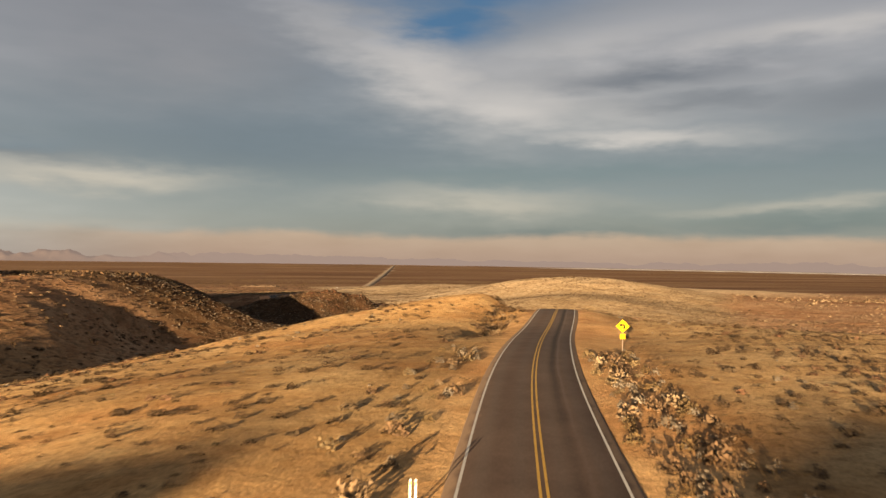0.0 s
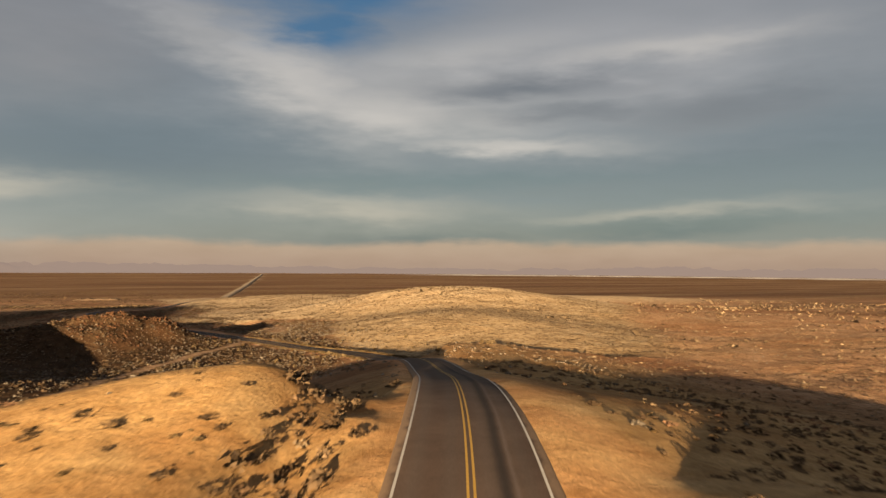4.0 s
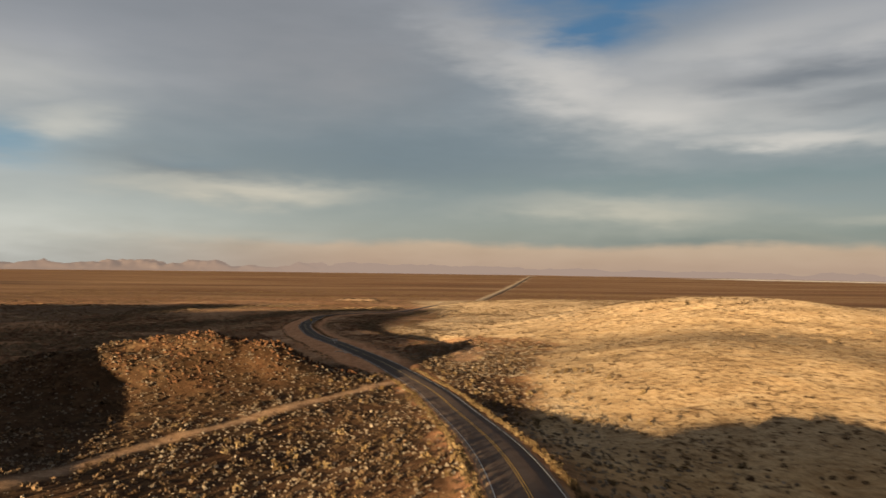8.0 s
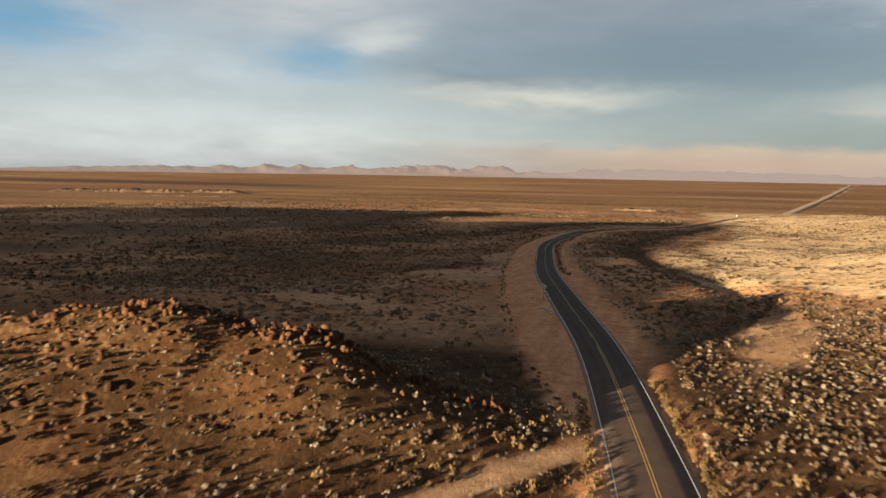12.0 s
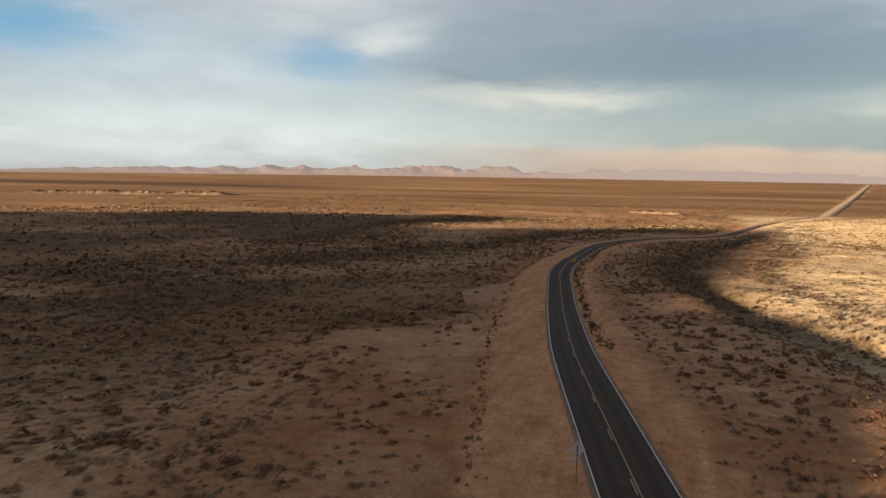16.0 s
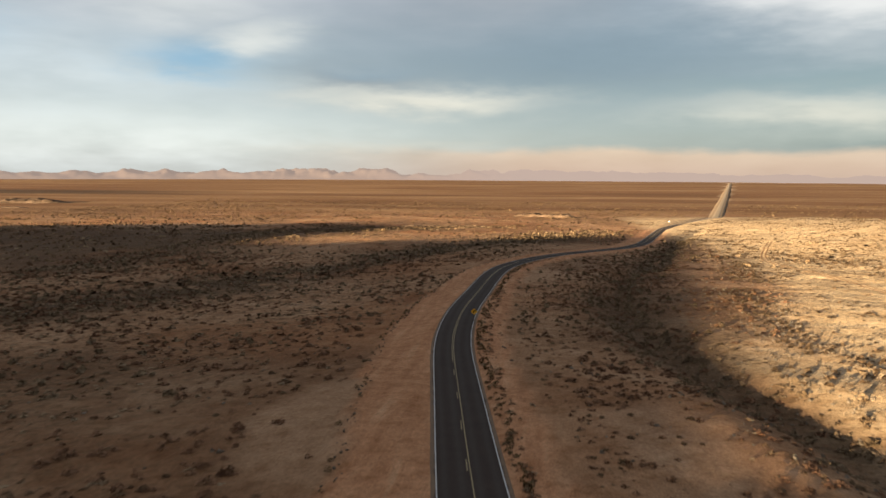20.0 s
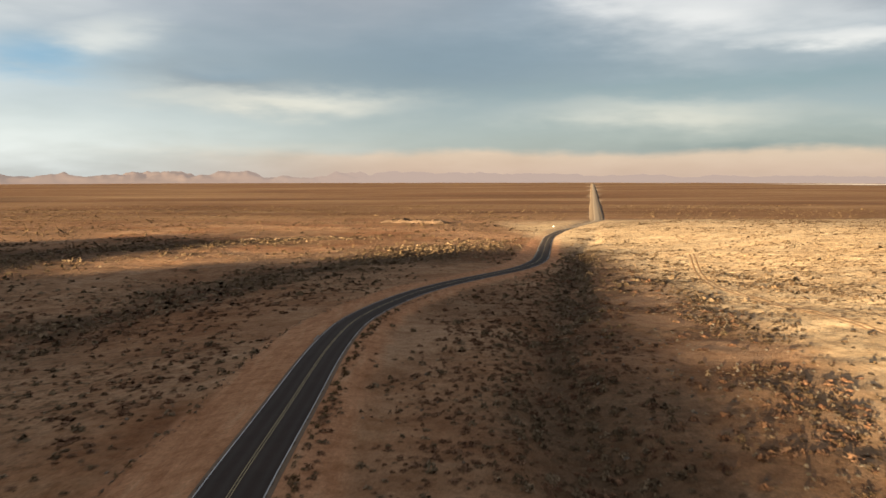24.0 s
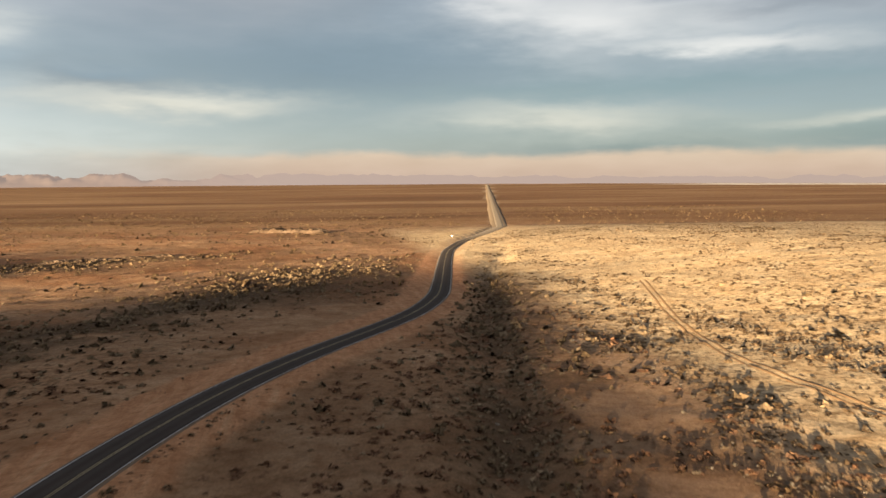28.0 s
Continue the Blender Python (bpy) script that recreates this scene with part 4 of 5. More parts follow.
plants("sand_tufts", sow(-70, 120, -5, 215, 0.24, sand_scrub, 22), (0.2, 0.65), STRAW, "small tan dry grass tufts scattered on golden sand", 22, tall=(0.3, 0.6))
plants("sand_shrubs", sow(-70, 120, -5, 215, 0.27, sand_scrub, 23), (0.3, 1.3), DEEP, "small dark brown shrubs scattered on golden sand", 23, tall=(0.4, 0.7))
def bench_scrub(x, y):
    """Brown scrub that thickens away from the road on the open slope and the bench."""
    d = road_off(x, y)
    return np.where(d > 0, ease(d, 11, 22), 0.55 * ease(-d, 14, 30)) * (0.2 + 0.8 * ease(fbm(x, y, 7, 3, 151), 0.38, 0.58)) * (1 - ease(y, 120, 190))


plants("sand_shrubs", sow(-75, 130, -5, 190, 0.09, bench_scrub, 41), (0.3, 1.05), RUST, "small red-brown shrubs scattered on golden sand", 41, tall=(0.45, 0.8))
plants("sand_shrubs", sow(-75, 130, -5, 190, 0.06, bench_scrub, 42), (0.3, 0.9), SCRUB, "small brown shrubs scattered on golden sand", 42, tall=(0.45, 0.8))
plants("sand_shrubs", sow(60, 300, 215, 430, 0.11, sand_scrub, 43), (0.35, 1.0), DEEP, "small dark brown shrubs scattered on golden sand", 43, tall=(0.5, 0.85))
plants("sand_shrubs", sow(95, 330, 430, 1150, 0.12, lambda x, y: sand_scrub(x, y) * (0.15 + 0.85 * ease(fbm(x, y, 22, 3, 153), 0.40, 0.56)), 44), (0.5, 1.5), DEEP, "dark brown shrubs dotted over the pale plain", 44, tall=(0.55, 0.9))
plants("pale_scrub", sow(66, 125, 352, 570, 0.07, lambda x, y: ease(road_off(x, y), 11, 17) * (0.2 + 0.8 * ease(fbm(x, y, 9, 2, 155), 0.42, 0.56)), 45), (0.3, 0.75), PALE, "single pale dry bushes beside the wash", 45, tall=(0.8, 1.2))
plants("dry_scrub", sow(-130, 50, 370, 780, 0.16, lambda x, y: (0.25 + 0.75 * ease(fbm(x, y, 34, 3, 191), 0.40, 0.58)) * ease(-road_off(x, y), 13, 24), 25), (0.6, 2.1), RUST, "low red-brown desert shrubs dotted over the plain", 25, tall=(0.45, 0.8))
plants("dry_scrub", sow(50, 160, 395, 830, 0.24, lambda x, y: (0.2 + 0.8 * ease(fbm(x, y, 16, 3, 195), 0.40, 0.58)) * ease(road_off(x, y), 11, 17) * (1 - ease(golden(x, y), 0.3, 0.8)), 27), (0.5, 1.8), RUST, "low red-brown desert shrubs on the sand beside the road", 27, tall=(0.4, 0.75))
plants("dry_scrub", sow(-20, 72, 372, 520, 0.2, lambda x, y: (0.3 + 0.7 * ease(fbm(x, y, 9, 3, 197), 0.38, 0.56)) * ease(-road_off(x, y), 14, 18), 33), (0.55, 1.6), SCRUB, "low brown dry desert shrubs dotted over the sand", 33, tall=(0.35, 0.65))
plants("dry_scrub", sow(-480, -130, 150, 1000, 0.05, open_scrub, 2), (0.9, 2.2), SCRUB, "low brown dry desert shrubs dotted over the sand", 2)
plants("dry_scrub", sow(330, 700, 100, 1000, 0.05, open_scrub, 3), (0.9, 2.2), SCRUB, "low brown dry desert shrubs dotted over the sand", 3)
plants("dry_scrub", sow(-500, 700, 900, 1700, 0.022, open_scrub, 4), (1.1, 2.5), DEEP, "low brown dry desert shrubs dotted over the sand", 4)
plants("olive_scrub", sow(-120, 260, 250, 1050, 0.20, lambda x, y: (0.22 * growth_of(x, y) ** 2 + 0.9 * belts(x, y)) * (1 - 0.8 * golden(x, y)), 5), (0.5, 1.9), DARK, "dark olive creosote bushes along the washes", 5)
plants("pale_scrub", sow(-30, 230, 20, 940, 0.95, pale_bed, 6), (0.24, 0.68), PALE, "pale dry rounded bushes in dense beds", 6, tall=(0.8, 1.2))
def wash_bed(x, y):
    """Dense brush that lines the wash, with its sandy channel left free."""
    wx = np.interp(y, WASH[:, 0], WASH[:, 1]) + 5 * (wave(y, y * 0, 30, 9) - 0.5)
    d = (x - wx) / np.interp(y, [430, 520, 620, 720, 800, 900], [6, 6, 6, 7, 6.5, 5])
    thick = np.exp(-(d * (1 + 0.7 * (fbm(x, y, 14, 3, 231) - 0.5))) ** 4)
    return thick * ease(np.abs(x - wx), 1.0, 2.4) * ease(y, 430, 480) * (1 - ease(y, 880, 940)) * (0.35 + 0.65 * ease(fbm(x, y, 5, 2, 233), 0.34, 0.54))


def rust_bed(x, y):
    """Patches of red-brown brush between the wash and the road."""
    a = hump(x, y, 78, 690, 9, 26, -14) + hump(x, y, 72, 640, 8, 20) + hump(x, y, 76, 560, 7, 20, 8)
    return np.clip(1.2 * a, 0, 1) * (0.3 + 0.7 * ease(fbm(x, y, 6, 2, 237), 0.36, 0.56))


plants("wash_brush", sow(60, 175, 430, 940, 0.33, wash_bed, 51), (0.45, 1.7), DARK, "dark olive brush crowding the sandy wash", 51, tall=(0.45, 0.85))
plants("wash_brush", sow(60, 175, 430, 940, 0.18, wash_bed, 52), (0.4, 1.1), DEEP, "dark brown brush crowding the sandy wash", 52, tall=(0.6, 1.1))
plants("rust_brush", sow(55, 100, 520, 760, 0.5, rust_bed, 53), (0.4, 1.2), RUST, "low red-brown brush beside the wash", 53, tall=(0.5, 0.9))
plants("straw_scrub", sow(0, 130, 205, 345, 0.10, lambda x, y: 0.45 * ease(fbm(x, y, 12, 2, 77), 0.3, 0.6) * (1 - ease(np.abs(road_off(x, y)), 24, 50)), 8), (0.7, 1.7), STRAW, "yellow dry grass clumps near the road", 8)


def verge(side, y0, y1, step, o0, o1, seed, odds=0.85):
    g = np.random.default_rng(seed)
    y = np.arange(y0, y1, step) + g.uniform(-0.4, 0.4, len(np.arange(y0, y1, step)))
    y = y[g.uniform(0, 1, len(y)) < odds]
    o = side * g.uniform(o0, o1, len(y))
    s = road_slope(y)
    q = np.sqrt(1 + s * s)
    return np.stack([road_x(y) + o / q, y - o * s / q], 1)


rows_of_grass = np.concatenate([verge(-1, 222, 345, 0.34, 4.0, 5.2, 3), verge(1, 222, 352, 0.30, 4.0, 5.0, 4), verge(1, 480, 720, 0.6, 3.9, 5.4, 8, 0.5), verge(-1, 380, 700, 2.5, 12.0, 13.5, 9, 0.5)])
g9 = np.random.default_rng(19)
scatter("verge_grass", [dome(60, 0.125, 0.75, s + 80) for s in range(5)], rows_of_grass, g9.uniform(0.40, 0.85, len(rows_of_grass)), g9.uniform(0, 1, len(rows_of_grass)), STRAW, "dry straw-yellow grass tufts along the road edge", "grass")

brush = np.concatenate([verge(1, 15, 64, 0.24, 4.3, 9.0, 5, 0.7), verge(-1, 15, 66, 0.5, 4.4, 9.0, 6, 0.4)])
plants("verge_brush", brush[::3], (0.4, 1.1), PALE, "pale and brown brush crowding the road edge", 31)
plants("verge_brush", brush[2::3], (0.5, 1.3), STRAW, "pale and brown brush crowding the road edge", 33)
plants("verge_brush", brush[1::3], (0.5, 1.6), SCRUB, "pale and brown brush crowding the road edge", 32)

lane_brush = np.concatenate([verge(1, 470, 650, 0.32, 4.2, 6.6, 61, 0.6), verge(1, 400, 660, 0.3, 11.0, 15.0, 62, 0.4), verge(1, 655, 760, 0.5, 4.2, 5.8, 63, 0.5)])
plants("lane_brush", lane_brush[::2], (0.4, 1.1), DARK, "dark olive brush between the asphalt and the dirt lane", 61, tall=(0.4, 0.7))
plants("lane_brush", lane_brush[1::2], (0.4, 1.2), RUST, "red-brown brush between the asphalt and the dirt lane", 62, tall=(0.4, 0.7))

ditch_brush = verge(-1, 86, 132, 0.3, 6.4, 10.4, 41, 0.75)
plants("ditch_brush", ditch_brush[::2], (0.5, 1.5), DEEP, "dark dry brush in the gnawed roadside ditch", 34)
plants("ditch_brush", ditch_brush[1::2], (0.5, 1.3), SCRUB, "brown dry brush in the gnawed roadside ditch", 35)

# single bushes by the roadside, one by one


def bush_master(name, kind, mat, seed, label):
    body = dome(190, 0.09, 0.62, seed + 60)
    me = mesh_of(name, body, np.arange(len(body)).reshape(-1, 3), {"tone": np.full(len(body), (seed * 0.37) % 1.0)})
    ob = tagged(part(name, me, mat), label, "shrub", "bushes by the roadside")
    g = np.random.default_rng(seed)
    vs, fs = [], []
    for i in range(7):
        a, l = g.uniform(0, 6.28), g.uniform(0.3, 0.5)
        top = np.array([math.cos(a) * 0.42, math.sin(a) * 0.42, l])
        w = 0.02
        for j in range(3):
            b = 2.09 * j
            vs.append((w * math.cos(b), w * math.sin(b), -0.05))
        vs.append(tuple(top))
        k = 4 * i
        fs += [(k, k + 1, k + 3), (k + 1, k + 2, k + 3), (k + 2, k, k + 3)]
    part("stems", mesh_of("stems", vs, fs), STEM, ob)
    return ob


KINDS = [("desert_shrub", SCRUB, "brown dry desert shrub on bare sand by the road"), ("desert_shrub", DARK, "dark olive desert shrub on sand by the road"),
         ("pale_bush", PALE, "pale dry rounded bush on sand by the road"), ("desert_shrub", SCRUB, "grey-brown twiggy desert shrub by the road")]
masters = [bush_master(n, n, m, i, l) for i, (n, m, l) in enumerate(KINDS)]
gb = np.random.default_rng(5)
first = [True] * len(masters)
for i in range(230):
    y = gb.uniform(28, 700)
    side = gb.choice([-1, 1])
    o = side * gb.uniform(6, 34)
    x = float(road_x(y) + o)
    if not clear_of(np.array([x]), np.array([y]), 0.6)[0]:
        continue
    k = int(gb.choice(4, p=[0.42, 0.24, 0.08, 0.26]))
    s = float(gb.uniform(0.6, 1.3))
    m = Matrix.LocRotScale((x, y, float(ground_z(x, y)) - 0.03), Euler((0, 0, gb.uniform(0, 6.28))), None)
    if first[k]:
        masters[k].scale = (s, s, s * 0.65)
        masters[k].matrix_basis = m @ Matrix.Diagonal((s, s, s * 0.65, 1))
        first[k] = False
    else:
        c = copy_thing(masters[k], m)
        c.scale = (s, s, s * float(gb.uniform(0.5, 0.8)))

# ---- rocks ----


def stone(level, seed, flat=0.75, jag=0.28):
    bm = bmesh.new()
    bmesh.ops.create_icosphere(bm, subdivisions=level, radius=0.5)
    g = np.random.default_rng(seed)
    cuts = [(Vector(g.normal(0, 1, 3)).normalized(), g.uniform(0.16, 0.36)) for _ in range(11)]
    for v in bm.verts:
        for c, at in cuts:
            over = v.co.dot(c) - at
            if over > 0:
                v.co -= c * over
        v.co *= 1.25 + g.uniform(-jag, jag) * 0.35
        v.co.z *= flat
    bmesh.ops.triangulate(bm, faces=bm.faces)
    bm.verts.index_update()
    v = np.array([q.co[:] for q in bm.verts])
    f = np.array([[q.index for q in face.verts] for face in bm.faces])
    bm.free()
    return v, f


STONES = [stone(1, s + 30, 0.9, 0.7) for s in range(6)]
CHIPS = [stone(1, s + 10) for s in range(6)]


def rocks(name, xy, sizes, mat, label, forms=CHIPS, seed=3, sink=0.12, power=2.0):
    g = np.random.default_rng(seed)
    s = sizes[0] + (sizes[1] - sizes[0]) * g.uniform(0, 1, len(xy)) ** power
    return scatter(name, [f[0] for f in forms], xy, s, g.uniform(0, 1, len(xy)), mat, label, "rocks", sink, g.uniform(0.7, 1.3, len(xy)), forms[0][1])


rocks("hillside_rocks", sow(-120, 25, 130, 340, 0.34, lambda x, y: ease(hump(x, y, -55, 250, 60, 80), 0.08, 0.6) * (0.25 + 0.75 * ease(fbm(x, y, 16, 3, 50), 0.4, 0.6)), 11), (0.3, 1.5), BROWN_ROCK,
      "dark brown broken boulders strewn over the hillside")
rocks("outcrop_rubble", sow(-10, 90, 288, 350, 2.2, lambda x, y: ease(hump(x, y, 36, 317, 30, 18, 18), 0.2, 0.85) * ease(fbm(x, y, 6, 3, 51), 0.35, 0.62), 12), (0.25, 1.3), RED_ROCK, "rust-red broken rock on the outcrop")
rocks("pale_stones", sow(-20, 230, 20, 800, 0.035, lambda x, y: 0.08 + 0.6 * pale_bed(x, y), 13), (0.15, 0.55), PALE_ROCK, "small pale stones lying on the sand")
berm_y = np.arange(365, 760, 0.5)
berm_off = -12.2 + np.random.default_rng(77).normal(0, 0.7, len(berm_y))
rocks("berm_stones", np.stack([road_x(berm_y) + berm_off, berm_y], 1), (0.12, 0.5), PALE_ROCK, "small pale stones along the low dirt berm", seed=6)
rocks("cut_rubble", sow(30, 140, 150, 235, 0.3, lambda x, y: 0.9 * (np.abs(road_off(x, y)) < 16 + 24 * (x > road_x(y))) * ease(fbm(x, y, 7, 2, 9), 0.4, 0.6), 14), (0.3, 1.2), PALE_ROCK, "pale rubble on the road cutting's banks")


def crag(name, label, mat, blocks, kind_label="rocks"):
    """A rock outcrop whose boulders are its parts: blocks of (x, y, size, height factor, seed)."""
    x0, y0 = blocks[0][:2]
    base = new(name)
    base.location = (x0, y0, float(ground_z(x0, y0)))
    tagged(base, label, kind_label)
    shared = {}
    for x, y, s, tall, k in blocks:
        if k % 6 not in shared:
            shared[k % 6] = mesh_of("boulder", STONES[k % 6][0], STONES[k % 6][1])
        ob = part("boulder", shared[k % 6], mat, base)
        z = float(ground_z(x, y)) + s * tall * 0.02
        ob.location = Vector((x, y, z)) - base.location
        ob.rotation_euler = (gb.uniform(-0.3, 0.3), gb.uniform(-0.3, 0.3), gb.uniform(0, 6.28))
        ob.scale = (s, s * gb.uniform(0.6, 1.1), s * tall)
    return base


def crest(x0, y0, x1, y1, n, wide, lo, hi, tall=(0.7, 1.5)):
    out = []
    for i in range(n):
        t = gb.uniform(0, 1)
        s = lo + (hi - lo) * gb.uniform(0, 1) ** 1.5
        out.append((x0 + (x1 - x0) * t + gb.normal(0, wide), y0 + (y1 - y0) * t + gb.normal(0, wide), s, gb.uniform(*tall), i))
    return out


crag("rock_outcrop", "jagged rust-red rock outcrop above the road", RED_ROCK, crest(4, 312, 74, 331, 298, 3.0, 0.3, 1.25, (0.45, 1.1)))
crag("rock_ridge", "broken fin of rust-red rock running down the outcrop", RED_ROCK, crest(44, 321, 78, 333, 190, 1.3, 0.35, 1.25, (1.1, 2.3)))
crag("rock_ledge", "dark rocky ledge on the hillside", BROWN_ROCK, crest(-80, 236, -14, 256, 150, 9.0, 0.6, 2.0))


def bluff(x0, y0, x1, y1, wide, high, seed, label):
    """A low eroded bank along a line, gullied on its flanks."""
    n, m = 190, 26
    a, c = np.meshgrid(np.linspace(0, 1, n), np.linspace(-1, 1, m))
    a, c = a.ravel(), c.ravel()
    length = math.hypot(x1 - x0, y1 - y0)
    ux, uy = (x1 - x0) / length, (y1 - y0) / length
    x, y = x0 + ux * a * length + uy * c * wide, y0 + uy * a * length - ux * c * wide
    rib = 0.5 * (1 - np.abs(2 * fbm(x, y, length / 7, 4, seed) - 1)) + 0.5 * np.abs(2 * fbm(a * 40, c * 1.2, 1.0, 3, seed + 3) - 1) ** 0.7
    fall = np.clip(1.25 - np.abs(c + 0.5 * (fbm(x, y, length / 5, 2, seed + 5) - 0.5)) * 1.25, 0, 1)
    ends = ease(a, 0, 0.12) * (1 - ease(a, 0.85, 1.0))
    h = high * ends * ease(fall, 0.05, 0.75) * (0.35 + 0.85 * rib) * (0.55 + 0.9 * fbm(a * 9, a * 0, 1.0, 3, seed + 9))
    ob = part("eroded_bank", mesh_of("eroded_bank", np.stack([x, y, land(x, y) - 0.6 + h], 1), grid_faces(n, m)), BADLAND)
    return tagged(ob, label, "rock bank")


bluff(40, 1268, 104, 1222, 13, 4.2, 5, "pale eroded bank far out on the plain")
bluff(-42, 1012, 18, 1048, 6, 1.8, 6, "low pale eroded bank on the plain")
bluff(-930, 1330, -610, 1500, 36, 6.5, 7, "long pale eroded bluff far out on the plain")
bluff(-700, 1250, -560, 1330, 14, 2.2, 8, "low pale eroded bank on the plain")

# ---- signs and roadside things ----


def plate(w, h, t, r, n=5):
    """A rounded plate in the x-z plane, centred, t thick."""
    bm = bmesh.new()
    pts = []
    for cx, cz, a0 in ((w / 2 - r, h / 2 - r, 0), (-w / 2 + r, h / 2 - r, 90), (-w / 2 + r, -h / 2 + r, 180), (w / 2 - r, -h / 2 + r, 270)):
        for i in range(n):
            a = radians(a0 + 90 * i / (n - 1))
            pts.append((cx + r * math.cos(a), cz + r * math.sin(a)))
    front = [bm.verts.new((x, -t / 2, z)) for x, z in pts]
    back = [bm.verts.new((x, t / 2, z)) for x, z in pts]
    bm.faces.new(front)
    bm.faces.new(back[::-1])
    for i in range(len(pts)):
        j = (i + 1) % len(pts)
        bm.faces.new((front[i], back[i], back[j], front[j]))
    bmesh.ops.recalc_face_normals(bm, faces=bm.faces)
    return bm


def shape(points, y, t=0.004):
    bm = bmesh.new()
    f = [bm.verts.new((x, y - t, z)) for x, z in points]
    b = [bm.verts.new((x, y, z)) for x, z in points]
    bm.faces.new(f)
    for i in range(len(points)):
        j = (i + 1) % len(points)
        bm.faces.new((f[i], b[i], b[j], f[j]))
    bmesh.ops.recalc_face_normals(bm, faces=bm.faces)
    return bm


def box(x0, x1, y0, y1, z0, z1, bevel=0.0):
    bm = bmesh.new()
    bmesh.ops.create_cube(bm, size=1)
    for v in bm.verts:
        v.co = ((x0 + x1) / 2 + v.co.x * (x1 - x0), (y0 + y1) / 2 + v.co.y * (y1 - y0), (z0 + z1) / 2 + v.co.z * (z1 - z0))
    if bevel:
        bmesh.ops.bevel(bm, geom=bm.edges[:], offset=bevel, segments=2, affect="EDGES")
    return bm


def turned(bm, deg):
    bmesh.ops.rotate(bm, verts=bm.verts, cent=(0, 0, 0), matrix=Matrix.Rotation(radians(deg), 3, "Y"))
    return bm


def raised(bm, z):
    bmesh.ops.translate(bm, verts=bm.verts, vec=(0, 0, z))
    return bm


def letters(text, size, y, z, mat, parent):
    cu = bpy.data.curves.new("numerals", "FONT")
    cu.body, cu.size, cu.align_x, cu.align_y, cu.extrude = text, size, "CENTER", "CENTER", 0.003
    tmp = bpy.data.objects.new("numerals", cu)
    me = bpy.data.meshes.new_from_object(tmp)
    bpy.data.objects.remove(tmp)
    me.transform(Matrix.Translation((0, y, z)) @ Matrix.Rotation(radians(90), 4, "X"))
    me.materials.clear()
    return part("numerals", me, mat, parent)


def curve_sign(x, y, heading, arrow, label, colour=SIGN_YELLOW, speed="25", side=0.92, mid=2.66):
    """A warning diamond with an arrow over a small speed plate on one post; heading: degrees from +y over +x that its reader looks."""
    ob = new("road_sign")
    ob.matrix_basis = pose(x, y, float(ground_z(x, y)), 0, 0, -heading)
    tagged(ob, label, "road sign")
    top = mid + side * 0.72
    part("post", box(-0.032, 0.032, 0.0, 0.064, -0.4, top - 0.12, 0.006), WOOD_POST, ob, "weathered wooden post")
    d = part("diamond", raised(turned(plate(side, side, 0.012, 0.06), 45), mid), colour, ob)
    d.location.y = -0.012
    q = side / 0.92
    ring = raised(turned(plate(side * 0.94, side * 0.94, 0.004, 0.05), 45), mid)
    part("border", ring, SIGN_BLACK, d).location.y = -0.008
    inner = raised(turned(plate(side * 0.90, side * 0.90, 0.004, 0.045), 45), mid)
    part("field", inner, colour, d).location.y = -0.012
    a = [(0.21, -0.28), (0.21, 0.14), (0.15, 0.20), (-0.10, 0.20), (-0.10, 0.31), (-0.40, 0.12), (-0.10, -0.07), (-0.10, 0.04), (0.05, 0.04), (0.05, -0.28)]
    if arrow == "right":
        a = [(-u, w) for u, w in a][::-1]
    part("arrow", shape([(u * q, mid + w * q) for u, w in a], -0.016), SIGN_BLACK, d)
    if speed:
        pl = part("speed_plate", raised(plate(0.48, 0.48, 0.012, 0.04), mid - side * 0.72 - 0.30), colour, ob, "small square advisory speed plate")
        pl.location.y = -0.012
        letters(speed, 0.36, -0.012, mid - side * 0.72 - 0.30, SIGN_BLACK, pl)
    for dz in (-0.28, 0.28):
        part("bolt", box(-0.02, 0.02, -0.034, -0.014, mid + dz - 0.02, mid + dz + 0.02), STEEL, ob)
    return ob


curve_sign(36.9, 62.9, 24, "left", "yellow diamond left-turn warning sign with a 25 speed plate", mid=2.45)
curve_sign(50.4, 593.5, -4, "right", "amber diamond turn warning sign beside the road bend", SIGN_ORANGE, "", 0.92)
back = curve_sign(70.6, 415.2, 168, "left", "road sign on a post, seen from its grey metal back", SIGN_YELLOW, "25")
for ob in list(back.children):
    if ob.name.startswith(("diamond", "speed_plate")):
        z0 = 2.66 if ob.name.startswith("diamond") else 2.66 - 0.6624 - 0.30
        b = raised(turned(plate(0.92, 0.92, 0.004, 0.06), 45), z0) if ob.name.startswith("diamond") else raised(plate(0.48, 0.48, 0.004, 0.04), z0)
        part("backing", b, STEEL, ob, "bare metal back").location.y = 0.010


def wheel_ruts():
    """Two wheel tracks in the sand, pressed by one car."""
    base = new("wheel_tracks")
    tagged(base, "pair of worn wheel tracks curving over the sand", "wheel tracks", kind="structure")
    for side in (-0.85, 0.85):
        y = np.arange(655, 860, 1.0)
        x = np.interp(y, *smoothed(RUTS, 1.0, 14, 1080)) + side + 0.25 * (wave(y, y * 0, 9, 3) - 0.5)
        rows = [np.stack([x + w, y, ground_z(x + w, y) + h], 1) for w, h in ((-0.36, 0.0), (-0.22, 0.06), (0.22, 0.06), (0.36, 0.0))]
        part("rut", mesh_of("rut", np.stack(rows, 1).reshape(-1, 3), grid_faces(4, len(y))), RUT, base)


wheel_ruts()


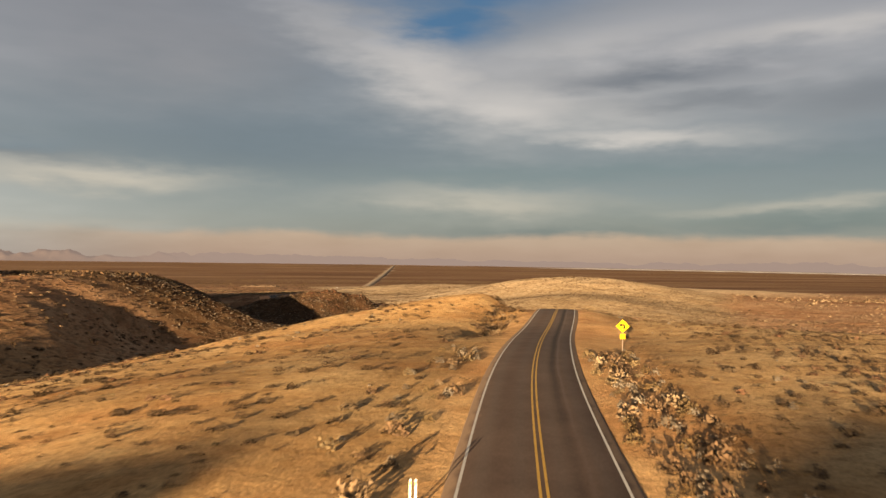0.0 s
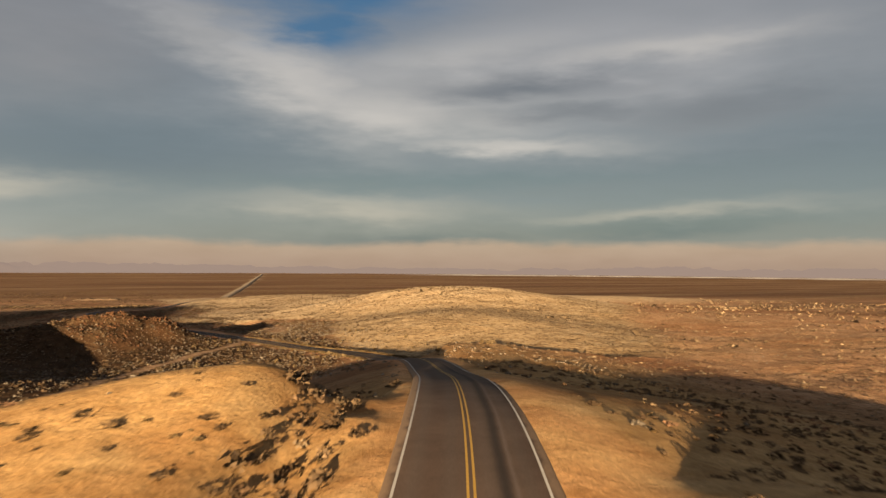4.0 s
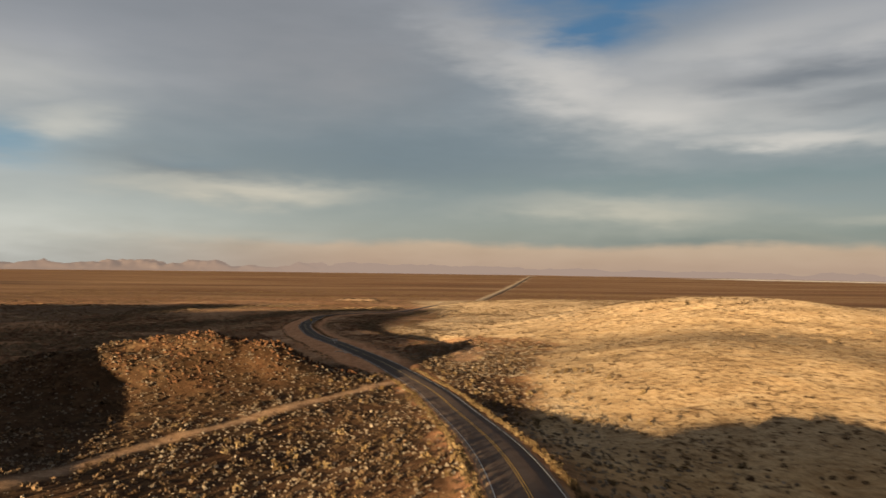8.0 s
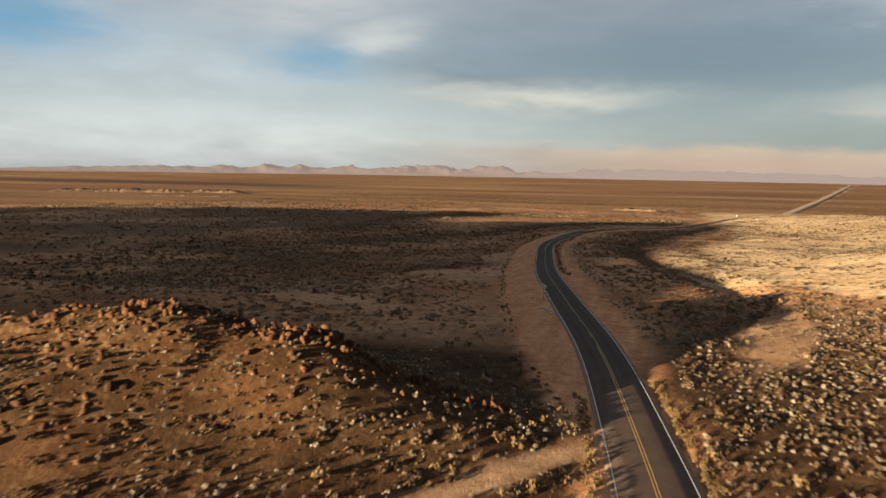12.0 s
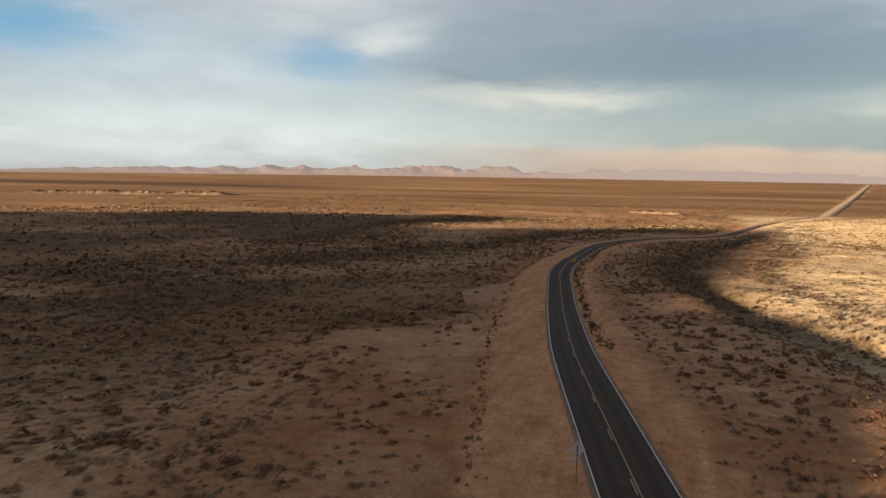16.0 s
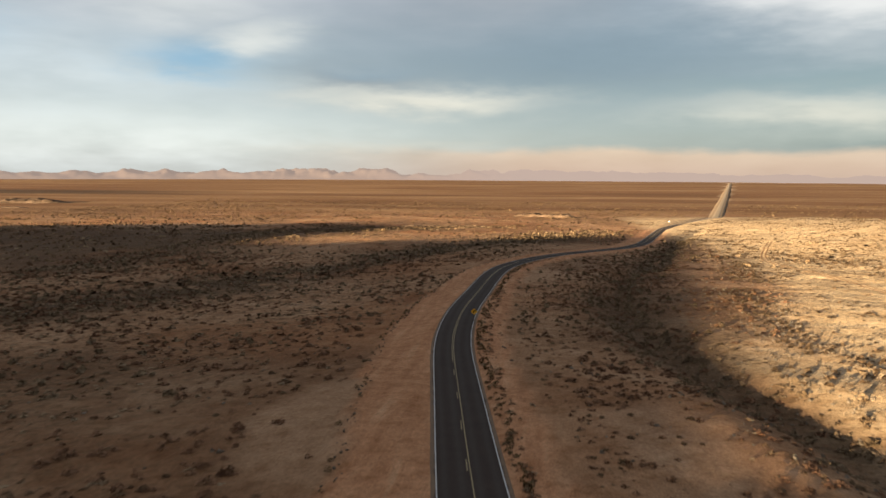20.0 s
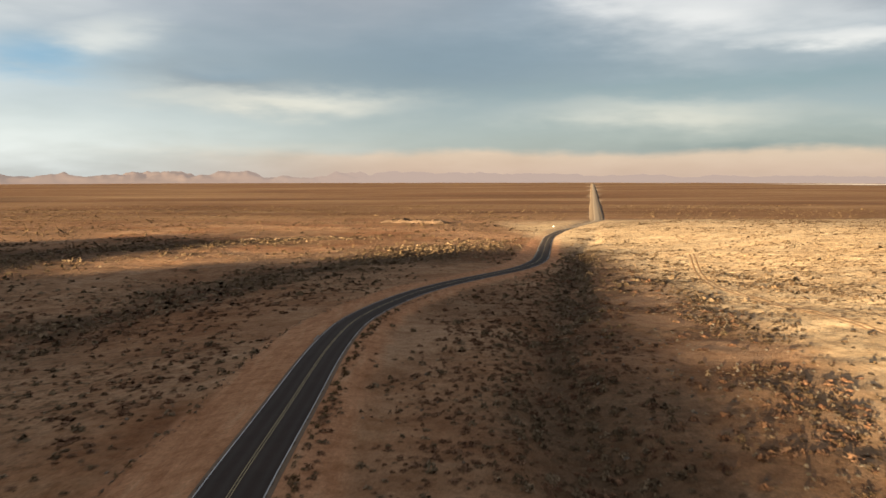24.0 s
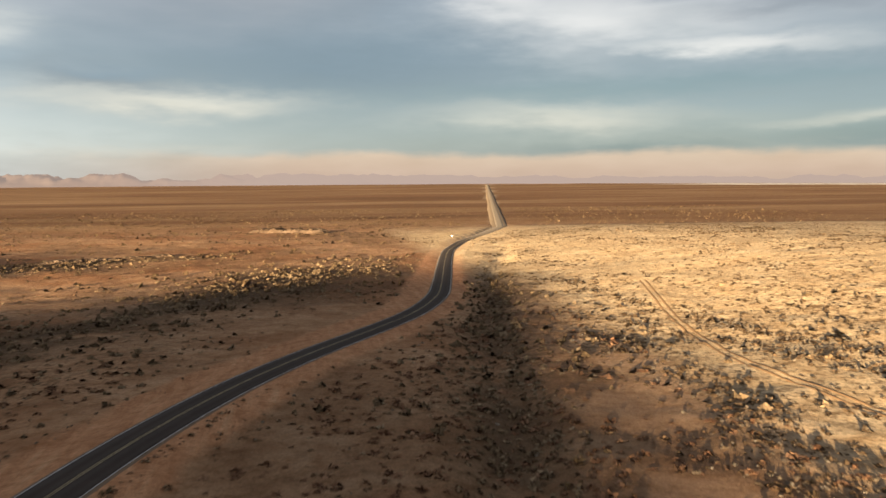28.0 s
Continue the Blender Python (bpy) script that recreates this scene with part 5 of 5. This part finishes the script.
def white_marker(x, y, label):
    """A small white cabinet on a slab."""
    ob = new("roadside_cabinet")
    ob.matrix_basis = pose(x, y, float(ground_z(x, y)), 0, 0, 20)
    tagged(ob, label, "cabinet")
    ob.scale = (0.55, 0.55, 0.55)
    part("slab", box(-1.2, 1.2, -0.9, 0.9, -0.4, 0.12, 0.03), CONCRETE, ob)
    part("body", box(-0.8, 0.8, -0.6, 0.6, 0.12, 1.4, 0.05), WHITE_BODY, ob)
    part("roof", box(-0.9, 0.9, -0.7, 0.7, 1.4, 1.5, 0.03), WHITE_BODY, ob)
    part("door", box(-0.4, 0.4, -0.68, -0.605, 0.25, 1.3, 0.008), STEEL, ob, "grey metal door")


white_marker(177.5, 1133, "small white cabinet standing beside the far road")


def stone_gutter(x0, y0, x1, y1, label):
    """A short runnel beside the road, lined with pale stones."""
    g = np.random.default_rng(91)
    base = new("stone_gutter")
    base.location = (x0, y0, float(ground_z(x0, y0)))
    tagged(base, label, "gutter")
    shared = [mesh_of("stone", v, f) for v, f in CHIPS]
    for i in range(46):
        t, side = (i // 2 + g.uniform(-0.3, 0.3)) / 22, (i % 2) * 2 - 1
        bow = 0.9 * math.sin(math.pi * t)
        x, y = x0 + (x1 - x0) * t + bow + side * 0.28 + g.normal(0, 0.08), y0 + (y1 - y0) * t + bow * 0.4 + g.normal(0, 0.1)
        ob = part("stone", shared[i % 6], CHALK, base)
        ob.location = Vector((x, y, float(ground_z(x, y)) + 0.05)) - base.location
        ob.rotation_euler = (g.uniform(-0.3, 0.3), g.uniform(-0.3, 0.3), g.uniform(0, 6.28))
        w = g.uniform(0.3, 0.62)
        ob.scale = (w, w * g.uniform(0.6, 1.0), w * 0.7)


stone_gutter(71.3, 404.5, 74.9, 396.6, "short gutter lined with pale stones beside the road")


def culvert(y, o, label):
    """A corrugated pipe end in a stub headwall under the road's edge."""
    h = math.atan(float(road_slope(y)))
    q = math.hypot(1, float(road_slope(y)))
    x, yy = float(road_x(y)) + o / q, y - o * float(road_slope(y)) / q
    ob = new("culvert")
    ob.matrix_basis = pose(x, yy, float(road_z(y)) - 0.1, 0, 0, -math.degrees(h))
    tagged(ob, label, "culvert")
    part("headwall", box(-0.12, 0.16, -2.1, 2.1, -0.9, 0.02, 0.03), CONCRETE, ob, "stained concrete headwall")
    for at in (-2.0, 2.0):
        part("wing", box(-0.9, -0.1, at - 0.1, at + 0.1, -0.9, -0.12, 0.03), CONCRETE, ob)
    bm = bmesh.new()
    n = 18
    rings = []
    for k in range(7):
        r = 0.38 if k % 2 else 0.36
        rings.append([bm.verts.new((-0.34 + 0.06 * k, r * math.cos(6.2832 * i / n), -0.42 + r * math.sin(6.2832 * i / n))) for i in range(n)])
    for a, b in zip(rings, rings[1:]):
        for i in range(n):
            bm.faces.new((a[i], a[(i + 1) % n], b[(i + 1) % n], b[i]))
    bm.faces.new(rings[-2])
    part("pipe", bm, IRON, ob, "rusty corrugated pipe")


culvert(684.5, -3.75, "low concrete culvert end under the asphalt edge")
culvert(389.0, -3.75, "low concrete culvert end under the asphalt edge")


def marker_posts(x, y, label):
    """Two slim white posts side by side with reflectors."""
    ob = new("marker_posts")
    ob.matrix_basis = pose(x, y, float(ground_z(x, y)), 0, 0, -22)
    tagged(ob, label, "marker post")
    for dx in (-0.09, 0.09):
        post = part("post", raised(box(dx - 0.035, dx + 0.035, -0.02, 0.02, -0.3, 1.05, 0.008), 0), WHITE_BODY, ob, "white flat post")
        part("reflector", box(dx - 0.025, dx + 0.025, -0.026, -0.021, 0.86, 0.98, 0.002), SIGN_ORANGE, post, "amber reflector")


marker_posts(6.2, 23.4, "pair of slim white marker posts beside the road")
